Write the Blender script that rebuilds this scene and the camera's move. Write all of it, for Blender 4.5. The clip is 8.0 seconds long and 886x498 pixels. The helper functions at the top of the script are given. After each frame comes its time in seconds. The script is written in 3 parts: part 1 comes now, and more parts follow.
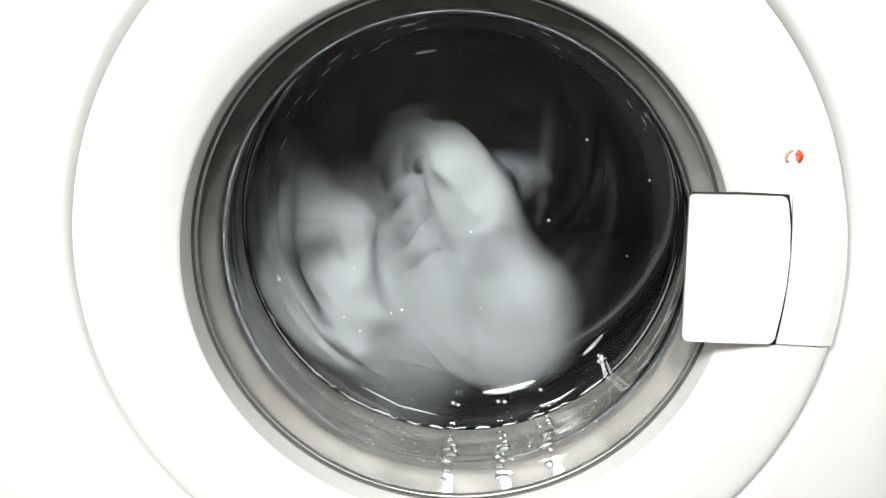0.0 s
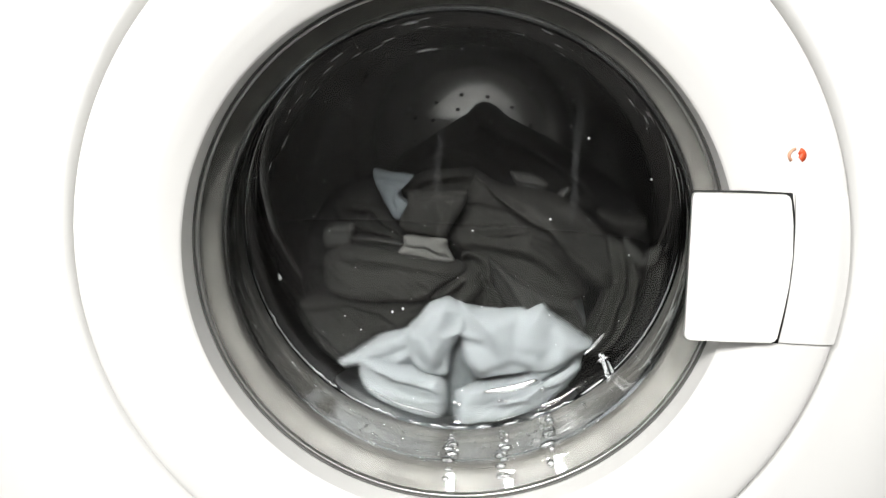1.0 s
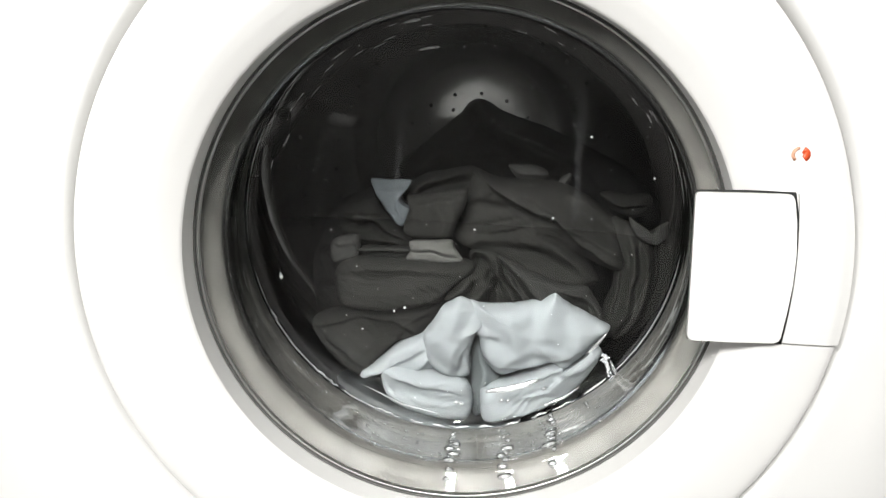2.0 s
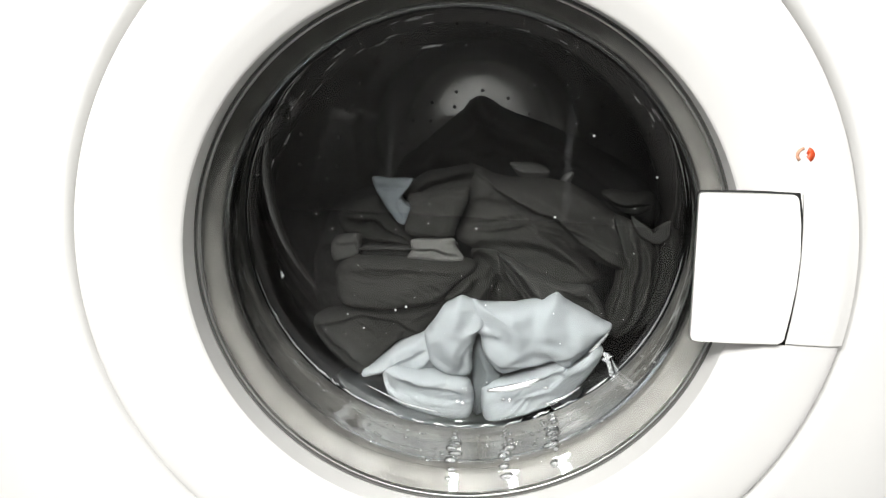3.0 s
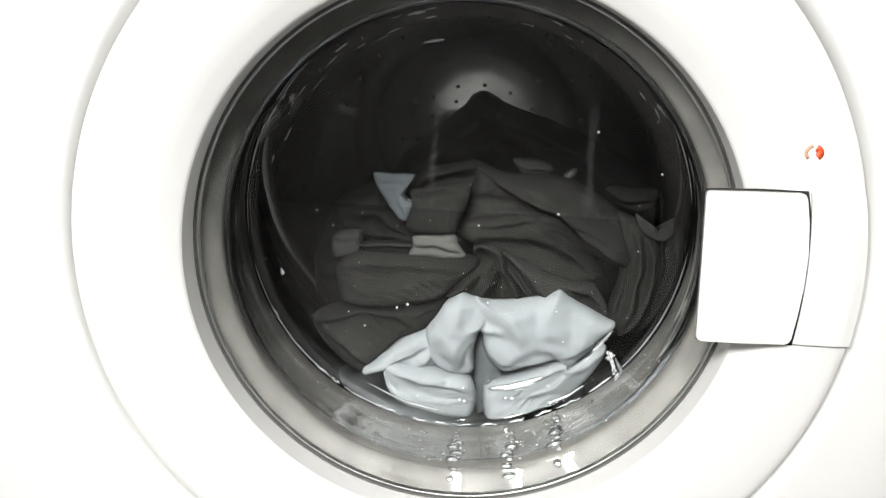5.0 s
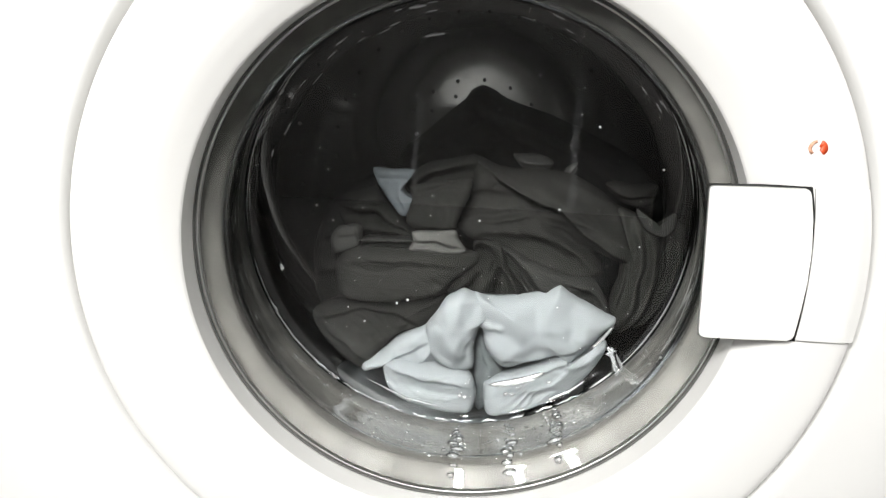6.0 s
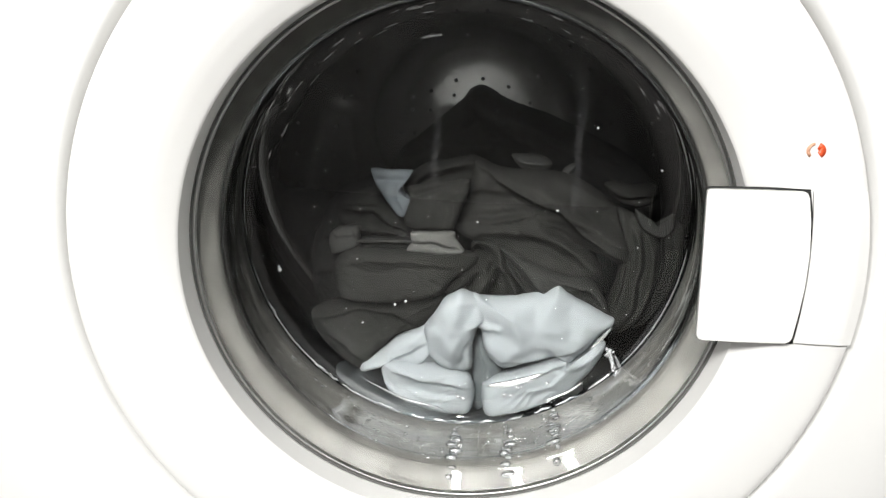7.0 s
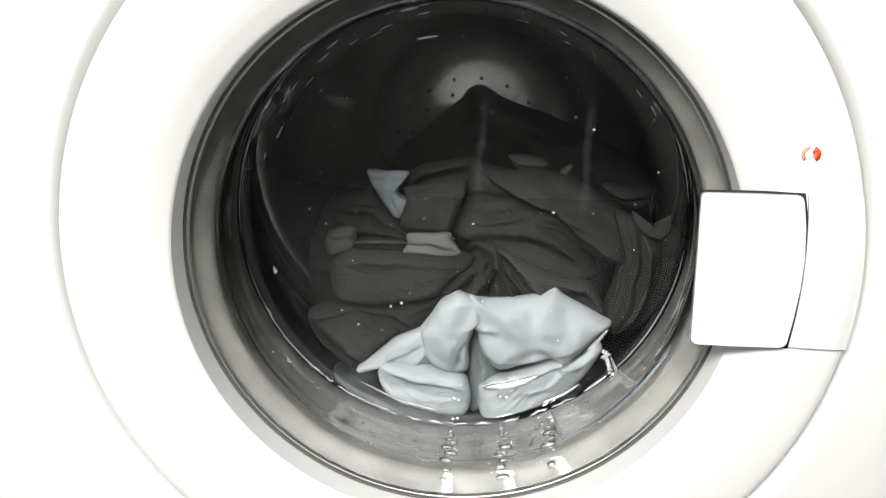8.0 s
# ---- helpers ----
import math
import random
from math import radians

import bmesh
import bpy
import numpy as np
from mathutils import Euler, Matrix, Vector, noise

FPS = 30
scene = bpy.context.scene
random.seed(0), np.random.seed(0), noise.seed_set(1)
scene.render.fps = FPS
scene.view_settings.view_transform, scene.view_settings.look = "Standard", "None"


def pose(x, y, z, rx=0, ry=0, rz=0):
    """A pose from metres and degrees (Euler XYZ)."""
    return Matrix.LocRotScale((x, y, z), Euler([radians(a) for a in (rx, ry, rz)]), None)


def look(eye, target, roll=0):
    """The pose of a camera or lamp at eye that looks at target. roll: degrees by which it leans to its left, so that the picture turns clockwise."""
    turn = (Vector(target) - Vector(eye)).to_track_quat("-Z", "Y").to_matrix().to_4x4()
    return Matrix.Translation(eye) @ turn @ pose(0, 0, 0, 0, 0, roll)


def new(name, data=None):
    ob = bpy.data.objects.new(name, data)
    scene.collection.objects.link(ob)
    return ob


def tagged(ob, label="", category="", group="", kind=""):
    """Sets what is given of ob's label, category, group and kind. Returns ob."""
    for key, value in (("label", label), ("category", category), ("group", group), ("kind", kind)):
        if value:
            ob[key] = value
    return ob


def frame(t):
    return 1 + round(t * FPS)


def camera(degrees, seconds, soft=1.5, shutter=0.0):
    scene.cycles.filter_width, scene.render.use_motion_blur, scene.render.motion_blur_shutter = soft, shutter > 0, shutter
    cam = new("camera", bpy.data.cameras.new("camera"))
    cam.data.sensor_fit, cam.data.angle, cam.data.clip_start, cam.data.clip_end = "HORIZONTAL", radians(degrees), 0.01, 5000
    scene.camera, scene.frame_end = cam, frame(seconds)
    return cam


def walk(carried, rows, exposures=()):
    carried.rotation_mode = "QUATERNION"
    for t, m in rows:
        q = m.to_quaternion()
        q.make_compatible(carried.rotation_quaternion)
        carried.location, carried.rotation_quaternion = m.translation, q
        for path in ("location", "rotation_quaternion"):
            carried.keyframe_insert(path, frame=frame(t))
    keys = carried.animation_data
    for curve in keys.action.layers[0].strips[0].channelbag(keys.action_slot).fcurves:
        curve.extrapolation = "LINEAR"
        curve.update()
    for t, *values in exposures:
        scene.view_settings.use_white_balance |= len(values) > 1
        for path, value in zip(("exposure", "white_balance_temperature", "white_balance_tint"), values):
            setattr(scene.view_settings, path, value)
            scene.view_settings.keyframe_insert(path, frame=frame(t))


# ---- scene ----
cam = camera(55, 8.0, soft=1.15, shutter=2.6)
PATH = [
    (0.0, look((0.0165, -0.4895, 0.5897), (-0.0053, -0.0054, 0.4663), 2.44)),
    (0.5, look((0.0166, -0.4890, 0.5890), (-0.0057, -0.0049, 0.4657), 2.48)),
    (1.0, look((0.0143, -0.4890, 0.5875), (-0.0066, -0.0048, 0.4649), 2.57)),
    (1.5, look((0.0167, -0.4879, 0.5864), (-0.0069, -0.0037, 0.4638), 2.61)),
    (3.0, look((0.0141, -0.4832, 0.5907), (-0.0088, -0.0002, 0.4634), 2.63)),
    (3.5, look((0.0144, -0.4817, 0.5903), (-0.0094, 0.0012, 0.4629), 2.76)),
    (4.0, look((0.0090, -0.4798, 0.5924), (-0.0106, 0.0029, 0.4635), 2.81)),
    (4.5, look((0.0125, -0.4775, 0.5920), (-0.0103, 0.0047, 0.4619), 2.75)),
    (6.0, look((0.0084, -0.4732, 0.5900), (-0.0115, 0.0084, 0.4568), 2.98)),
    (6.5, look((0.0085, -0.4713, 0.5927), (-0.0115, 0.0097, 0.4575), 2.85)),
    (7.0, look((0.0102, -0.4706, 0.5950), (-0.0100, 0.0099, 0.4584), 2.81)),
    (7.5, look((0.0130, -0.4684, 0.5976), (-0.0081, 0.0116, 0.4593), 2.79)),
    (8.0, look((0.0163, -0.4672, 0.5993), (-0.0064, 0.0125, 0.4600), 2.75)),
]
walk(cam, PATH)

# ---------------------------------------------------------------- light
scene.view_settings.exposure = 0.0
world = bpy.data.worlds.new("world")
scene.world = world
world.use_nodes = True
world.node_tree.nodes["Background"].inputs["Color"].default_value = (0.9, 0.92, 1.0, 1)
world.node_tree.nodes["Background"].inputs["Strength"].default_value = 0.05


def bulb(x, y, z, watts, size):
    data = bpy.data.lights.new("ceiling_bulb", "AREA")
    data.shape, data.size, data.size_y, data.energy = "RECTANGLE", size, 0.34, watts
    data.color = (1.0, 0.99, 0.965)
    ob = new("ceiling_bulb", data)
    ob.matrix_world = look((x, y, z), (0.0, 0.0, 0.45))
    return ob


for bx, bz in ((-0.88, 1.52), (-0.51, 1.64), (-0.09, 1.69)):
    bulb(bx, -1.60, bz, 21.0, 0.06)

AXIS_Z = 0.45
TAU = 2 * math.pi


# ---------------------------------------------------------------- materials
def material(name, colour, rough=0.5, metal=0.0, vary=0.06, scale=30.0, bump=0.0, bump_scale=200.0, **more):
    mat = bpy.data.materials.new(name)
    mat.use_nodes = True
    nodes, links = mat.node_tree.nodes, mat.node_tree.links
    bsdf = nodes["Principled BSDF"]
    coords = nodes.new("ShaderNodeTexCoord")
    big = nodes.new("ShaderNodeTexNoise")
    big.inputs["Scale"].default_value = scale
    big.inputs["Detail"].default_value = 4
    links.new(coords.outputs["Object"], big.inputs["Vector"])
    ramp = nodes.new("ShaderNodeValToRGB")
    ramp.color_ramp.elements[0].position, ramp.color_ramp.elements[1].position = 0.3, 0.7
    ramp.color_ramp.elements[0].color = (*[c * (1 - vary) for c in colour], 1)
    ramp.color_ramp.elements[1].color = (*[min(1, c * (1 + vary)) for c in colour], 1)
    links.new(big.outputs["Fac"], ramp.inputs["Fac"])
    links.new(ramp.outputs["Color"], bsdf.inputs["Base Color"])
    bsdf.inputs["Roughness"].default_value = rough
    bsdf.inputs["Metallic"].default_value = metal
    for key, value in more.items():
        bsdf.inputs[key.replace("_", " ")].default_value = value
    if bump:
        fine = nodes.new("ShaderNodeTexNoise")
        fine.inputs["Scale"].default_value = bump_scale
        fine.inputs["Detail"].default_value = 5
        links.new(coords.outputs["Object"], fine.inputs["Vector"])
        node = nodes.new("ShaderNodeBump")
        node.inputs["Strength"].default_value = bump
        node.inputs["Distance"].default_value = 0.001
        links.new(fine.outputs["Fac"], node.inputs["Height"])
        links.new(node.outputs["Normal"], bsdf.inputs["Normal"])
    return mat


def cloth(name, colour, weave=900.0, vary=0.15, rough=0.9):
    mat = material(name, colour, rough, 0, vary, 22.0, 0.12, weave)
    bsdf = mat.node_tree.nodes["Principled BSDF"]
    bsdf.inputs["Specular IOR Level"].default_value = 0.1
    nodes, links = mat.node_tree.nodes, mat.node_tree.links
    creases = nodes.new("ShaderNodeTexNoise")          # small wet creases
    creases.noise_type = "RIDGED_MULTIFRACTAL"
    creases.inputs["Scale"].default_value, creases.inputs["Detail"].default_value, creases.inputs["Distortion"].default_value = 24.0, 3.0, 0.6
    links.new(next(n for n in nodes if n.type == "TEX_COORD").outputs["Object"], creases.inputs["Vector"])
    weave_bump = next(n for n in nodes if n.type == "BUMP")
    crease_bump = nodes.new("ShaderNodeBump")
    crease_bump.inputs["Strength"].default_value, crease_bump.inputs["Distance"].default_value = 0.5, 0.0016
    links.new(creases.outputs[0], crease_bump.inputs["Height"])
    links.new(crease_bump.outputs["Normal"], weave_bump.inputs["Normal"])
    return mat


ENAMEL = material("white_enamel", (0.80, 0.797, 0.785), 0.32, 0, 0.012, 6.0, 0.05, 500)
PLASTIC = material("white_plastic", (0.80, 0.795, 0.78), 0.38, 0, 0.012, 8.0, 0.04, 700)
# near-black that stands for the shade in gaps and holes
GAP_SHADE = material("dark_gap_shade", (0.02, 0.02, 0.02), 0.7)
CHROME = material("chrome_trim", (0.62, 0.62, 0.61), 0.30, 1.0, 0.05, 60)
DARK_RING = material("dark_seal", (0.09, 0.09, 0.085), 0.5, 0, 0.15, 80)
RUBBER = material("grey_rubber", (0.185, 0.180, 0.166), 0.5, 0, 0.25, 45, 0.12, 160)
STEEL = material("stainless_steel", (0.50, 0.50, 0.50), 0.14, 1.0, 0.10, 18, 0.12, 60)
ORANGE = material("orange_red_print", (0.75, 0.10, 0.03), 0.4, 0, 0.05, 300)
PALE_PRINT = material("pale_print", (0.66, 0.36, 0.24), 0.4, 0, 0.05, 300)
WHITE_COTTON = cloth("white_cotton", (0.268, 0.29, 0.303), 1100, 0.10)
# the white cotton again, darkened for the shade inside the shirt's notch
SHADED_WHITE = cloth("shaded_white_cotton", (0.12, 0.135, 0.14), 1100, 0.10)
WHITE_BAND = cloth("pale_grey_band", (0.085, 0.085, 0.081), 1100, 0.10)
BLUE_WHITE = cloth("bluish_white_patch", (0.115, 0.13, 0.142), 1000, 0.10)
GREY_COTTON = cloth("grey_cotton", (0.0185, 0.0182, 0.0168), 1000, 0.18)
DARK_COTTON = cloth("dark_grey_cotton", (0.015, 0.015, 0.0138), 900, 0.2)
MID_GREY = cloth("mid_grey_cotton", (0.027, 0.027, 0.0255), 1000, 0.15)
PALE_GREY = cloth("pale_grey_cotton", (0.048, 0.048, 0.046), 1000, 0.15)
BLACK_COTTON = cloth("black_cotton", (0.011, 0.011, 0.0105), 900, 0.2)
# plain white that stands in for the glint of tiny drops
SPECK_WHITE = material("white_glint_specks", (0.75, 0.77, 0.78), 0.5, 0, 0.05, 300)
FLOOR_TILE = material("floor_tile", (0.15, 0.146, 0.142), 0.5, 0, 0.2, 3)
WALL_PAINT = material("wall_paint", (0.78, 0.78, 0.775), 0.8, 0, 0.04, 2, 0.1, 80)
CEILING_PAINT = material("ceiling_paint", (0.7, 0.7, 0.69), 0.85, 0, 0.03, 2)
BACK_STEEL = material("polished_steel", (0.46, 0.46, 0.46), 0.075, 1.0, 0.10, 18, 0.10, 45)
GLASS = material("clear_glass", (0.77, 0.78, 0.775), 0.0, 0, 0.004, 20)
GLASS.node_tree.nodes["Principled BSDF"].inputs["Transmission Weight"].default_value = 1.0
GLASS.node_tree.nodes["Principled BSDF"].inputs["IOR"].default_value = 1.47
WATER = material("water", (0.9, 0.92, 0.93), 0.0, 0, 0.0, 20)
WATER.node_tree.nodes["Principled BSDF"].inputs["Transmission Weight"].default_value = 1.0
WATER.node_tree.nodes["Principled BSDF"].inputs["IOR"].default_value = 1.6
# half mirror, so that the drops catch the lamps
WATER.node_tree.nodes["Principled BSDF"].inputs["Metallic"].default_value = 0.5
WATER.node_tree.nodes["Principled BSDF"].inputs["Roughness"].default_value = 0.10
# part mirror, for threads that stand in for reflected glints
GLINT = material("glint_water", (0.92, 0.94, 0.95), 0.22, 0.6, 0.0, 20)
GLINT.node_tree.nodes["Principled BSDF"].inputs["Transmission Weight"].default_value = 1.0
GLINT.node_tree.nodes["Principled BSDF"].inputs["IOR"].default_value = 1.5


# ---------------------------------------------------------------- mesh helpers
def part(name, bm, mat, parent=None, label="", flat_over=1e9):
    mesh = bpy.data.meshes.new(name)
    bmesh.ops.recalc_face_normals(bm, faces=bm.faces)
    for face in bm.faces:
        face.smooth = face.calc_area() < flat_over
    bm.to_mesh(mesh)
    bm.free()
    mesh.materials.append(mat)
    ob = new(name, mesh)
    if parent:
        ob.parent = parent
    if label:
        tagged(ob, label)
    return ob


def sharp(ob, degrees=35):
    """Keep edges steeper than this crisp under smooth shading."""
    ob.data.set_sharp_from_angle(angle=radians(degrees))
    return ob


def revolve(profile, steps=160, closed=False, wobble=None):
    """Turn a profile of (radius, y) round the y axis."""
    bm = bmesh.new()
    rings = []
    for r, y in profile:
        if r < 1e-6:
            rings.append([bm.verts.new((0, y, 0))])
            continue
        ring = []
        for i in range(steps):
            a = TAU * i / steps
            rr, yy = (r, y) if wobble is None else wobble(r, y, a)
            ring.append(bm.verts.new((rr * math.cos(a), yy, rr * math.sin(a))))
        rings.append(ring)
    pairs = list(zip(rings, rings[1:]))
    if closed:
        pairs.append((rings[-1], rings[0]))
    for a, b in pairs:
        for i in range(steps):
            j = (i + 1) % steps
            if len(a) == 1 and len(b) == 1:
                break
            if len(a) == 1:
                bm.faces.new((a[0], b[i], b[j]))
            elif len(b) == 1:
                bm.faces.new((a[i], a[j], b[0]))
            else:
                bm.faces.new((a[i], a[j], b[j], b[i]))
    return bm


def smooth_profile(points, n=6):
    """Catmull-Rom through an open profile."""
    out = []
    pts = [points[0], *points, points[-1]]
    for k in range(1, len(pts) - 2):
        p0, p1, p2, p3 = [Vector((*q, 0)) for q in pts[k - 1:k + 3]]
        for i in range(n):
            t = i / n
            q = 0.5 * ((2 * p1) + (p2 - p0) * t + (2 * p0 - 5 * p1 + 4 * p2 - p3) * t * t + (3 * p1 - p0 - 3 * p2 + p3) * t ** 3)
            out.append((max(q.x, 0), q.y))
    out.append(points[-1])
    return out


def closed_curve(points, n):
    """n points along a closed Catmull-Rom curve."""
    m = len(points)
    out = []
    for i in range(n):
        u = i / n * m
        k, t = int(u), u - int(u)
        p0, p1, p2, p3 = [Vector(points[(k + d) % m]) for d in (-1, 0, 1, 2)]
        out.append(0.5 * ((2 * p1) + (p2 - p0) * t + (2 * p0 - 5 * p1 + 4 * p2 - p3) * t * t + (3 * p1 - p0 - 3 * p2 + p3) * t ** 3))
    return out


def slab(outline, y_front, y_back, bevel=0.0015, segments=3):
    """A plate with this (x, z) outline and rounded edges."""
    bm = bmesh.new()
    front = [bm.verts.new((x, y_front, z)) for x, z in outline]
    back = [bm.verts.new((x, y_back, z)) for x, z in outline]
    bm.faces.new(front)
    bm.faces.new(back[::-1])
    for i in range(len(front)):
        j = (i + 1) % len(front)
        bm.faces.new((front[i], back[i], back[j], front[j]))
    if bevel:
        edges = [e for e in bm.edges if abs(e.verts[0].co.y - y_front) < 1e-7 and abs(e.verts[1].co.y - y_front) < 1e-7]
        bmesh.ops.bevel(bm, geom=edges, offset=bevel, segments=segments, affect="EDGES", profile=0.5)
    return bm


def box(x0, x1, y0, y1, z0, z1, bevel=0.0):
    bm = bmesh.new()
    bmesh.ops.create_cube(bm, size=1)
    for v in bm.verts:
        v.co = Vector((x0 + (v.co.x + 0.5) * (x1 - x0), y0 + (v.co.y + 0.5) * (y1 - y0), z0 + (v.co.z + 0.5) * (z1 - z0)))
    if bevel:
        bmesh.ops.bevel(bm, geom=bm.edges[:], offset=bevel, segments=3, affect="EDGES", profile=0.5)
    return bm


# ---------------------------------------------------------------- unseen room, added for bounce light and reflections
def unseen_room():
    def piece(name, mat, *dims):
        return tagged(part(name, box(*dims), mat), kind="structure")
    piece("floor", FLOOR_TILE, -1.6, 0.46, -1.9, 0.62, -0.05, 0.0)
    piece("ceiling", CEILING_PAINT, -1.6, 0.46, -1.9, 0.62, 2.4, 2.45)
    piece("wall_back", WALL_PAINT, -1.6, 0.46, 0.62, 0.70, 0.0, 2.4)
    piece("wall_front", WALL_PAINT, -1.6, 0.46, -1.98, -1.9, 0.0, 2.4)
    piece("wall_left", WALL_PAINT, -1.68, -1.6, -1.9, 0.62, 0.0, 2.4)
    # set close to the machine to throw light onto the gasket's left side
    piece("bounce_wall_right", WALL_PAINT, 0.46, 0.54, -1.9, 0.62, 0.0, 2.4)


unseen_room()

# ---------------------------------------------------------------- washing machine
MACHINE = tagged(new("washing_machine"), "white front-loading washing machine with round glass door", "washing machine")
MACHINE.location = (0, 0, AXIS_Z)      # door axis; parts are built round it


def front_panel():
    x0, x1, z0, z1 = -0.30, 0.30, -0.445, 0.395
    angles = sorted({TAU * i / 192 for i in range(192)} | {math.atan2(z, x) % TAU for x in (x0, x1) for z in (z0, z1)})
    bm = bmesh.new()
    rows = []
    hole = 0.2323
    fillet = [(hole + 0.0072 * (1 - math.sin(b)), 0.0190 * (1 - math.cos(b))) for b in [radians(d) for d in range(0, 91, 10)]]
    for a in angles:
        c, s = math.cos(a), math.sin(a)
        reach = min(t for t in ((x1 if c > 0 else x0) / c if abs(c) > 1e-9 else 9, (z1 if s > 0 else z0) / s if abs(s) > 1e-9 else 9))
        column = [(reach * c, 0.03, reach * s), (reach * c * 0.9999, 0.004, reach * s * 0.9999), ((reach - 0.004) * c, 0.0, (reach - 0.004) * s)]
        column += [(r * c - 0.0008, 0.0, r * s + 0.0023) for r in (hole + 0.03, hole + 0.014)]
        column += [(r * c - 0.0008, y, r * s + 0.0023) for r, y in fillet]
        column += [(hole * c - 0.0008, 0.034, hole * s + 0.0023)]
        rows.append([bm.verts.new(p) for p in column])
    for i in range(len(rows)):
        a, b = rows[i], rows[(i + 1) % len(rows)]
        for k in range(len(a) - 1):
            bm.faces.new((a[k], b[k], b[k + 1], a[k + 1]))
    return part("front_panel", bm, ENAMEL, MACHINE)


front_panel()
for sx in (-1, 1):
    part("side_panel", box(min(sx * 0.297, sx * 0.2965 - sx * 0.001), max(sx * 0.297, sx * 0.2965 - sx * 0.001), 0.0305, 0.59, -0.44, 0.39), ENAMEL, MACHINE)
part("top_panel", box(-0.30, 0.30, 0.0, 0.60, 0.3965, 0.42, 0.004), ENAMEL, MACHINE)
part("back_panel", box(-0.295, 0.295, 0.591, 0.597, -0.44, 0.39), ENAMEL, MACHINE)

# door: broad white ring, trim, glass bowl, handle
DOOR = new("door")
DOOR.parent = MACHINE
ring_profile = smooth_profile([(0.2303, 0.030), (0.2307, 0.008), (0.2304, 0.0015), (0.2287, -0.0018), (0.222, -0.0036), (0.205, -0.0040), (0.188, -0.0030),
                               (0.1805, -0.0002), (0.1740, 0.0035), (0.1697, 0.0062), (0.1682, 0.0078), (0.1678, 0.0105), (0.1676, 0.0285)], 5)


RING_X, RING_Z = -0.0008, 0.0023      # the broad ring sits a little above the bowl's axis


def ring_shift(r, y, a):
    k = min(1.0, max(0.0, (r - 0.178) / 0.035))
    return r + k * (RING_X * math.cos(a) + RING_Z * math.sin(a)), y


part("door_ring", revolve(ring_profile + [(0.176, 0.0295), (0.20, 0.030)], 224, closed=True, wobble=ring_shift), PLASTIC, DOOR)
part("seal_strip", revolve([(0.1681, 0.0275), (0.1668, 0.0275), (0.1665, 0.032), (0.1681, 0.032)], 200, closed=True), DARK_RING, DOOR, "thin dark seal strip")
part("trim_ring", revolve(smooth_profile([(0.1666, 0.0292), (0.1656, 0.0284), (0.1646, 0.0292), (0.1648, 0.0325), (0.1664, 0.0325)], 3), 200, closed=True), CHROME, DOOR, "thin shiny trim ring")

bowl_inner = [(0.1645, 0.0324), (0.1625, 0.0338), (0.1572, 0.0375), (0.1532, 0.0404), (0.1510, 0.0440), (0.1504, 0.0490), (0.1514, 0.0560), (0.1556, 0.075), (0.1594, 0.096), (0.1604, 0.108), (0.1600, 0.1176),
              (0.1565, 0.1222), (0.150, 0.1246), (0.138, 0.1268), (0.10, 0.1290), (0.05, 0.1302), (0.0, 0.1304)]
bowl_fine = smooth_profile(bowl_inner, 4)


def offset(profile, d):
    """The profile moved outwards by d along its normals, in reverse order."""
    out = []
    for k, (r, y) in enumerate(profile):
        (r0, y0), (r1, y1) = profile[max(k - 1, 0)], profile[min(k + 1, len(profile) - 1)]
        n = Vector((y1 - y0, r0 - r1)).normalized()
        out.append((0.0 if r < 1e-6 else r + d * n.x, y + d * n.y))
    return out[::-1]


def bowl_wobble(r, y, a):
    k = min(1.0, max(0.0, (y - 0.04) / 0.05))
    return r + 0.00035 * k * noise.noise((2.2 * math.cos(a), y * 60, 2.2 * math.sin(a))), y


bowl = part("glass_bowl", revolve(bowl_fine + offset(bowl_fine, 0.0026), 200, closed=True, wobble=bowl_wobble), GLASS, DOOR, "clear glass door bowl, wet inside")
bowl.visible_shadow = False

HANDLE = [(0.1334, 0.0565), (0.1623, 0.0575), (0.1877, 0.0579), (0.1913, 0.0414), (0.1936, 0.0232), (0.1940, 0.0049), (0.1930, -0.0124), (0.1913, -0.0299), (0.1623, -0.0309), (0.1383, -0.0312), (0.1361, 0.0079)]


def rounded(outline, corners, radius=0.003):
    """Round the named corners of an outline."""
    out = []
    n = len(outline)
    for i, p in enumerate(outline):
        p = Vector(p)
        if i not in corners:
            out.append(tuple(p))
            continue
        a, b = (Vector(outline[i - 1]) - p).normalized(), (Vector(outline[(i + 1) % n]) - p).normalized()
        for t in (0.0, 0.25, 0.5, 0.75, 1.0):
            q = p + a * radius * (1 - t) ** 2 + b * radius * t ** 2
            out.append(tuple(q))
    return out


# no real recess: a dark plate whose colour is the gap's shade
part("handle_gap_shade", slab([(0.1345, 0.0570), (0.1620, 0.0583), (0.1896, 0.0587), (0.1940, 0.0416), (0.1963, 0.0232), (0.1967, 0.0049), (0.1957, -0.0126), (0.1939, -0.0314), (0.1640, -0.0319), (0.1395, -0.0318)], -0.0047, -0.0020, 0.0), GAP_SHADE, DOOR, "dark plate for the shade in the gap round the handle")
part("handle", slab(rounded(HANDLE, (0, 2, 7, 9)), -0.0085, -0.0048, 0.0008, 3), PLASTIC, DOOR, "white plastic pull handle", 0.0008)


def ring_y(r):
    pts = [(0.176, -0.0008), (0.188, -0.0030), (0.205, -0.0040), (0.222, -0.0036), (0.228, -0.0018)]
    return float(np.interp(r, [p[0] for p in pts], [p[1] for p in pts]))


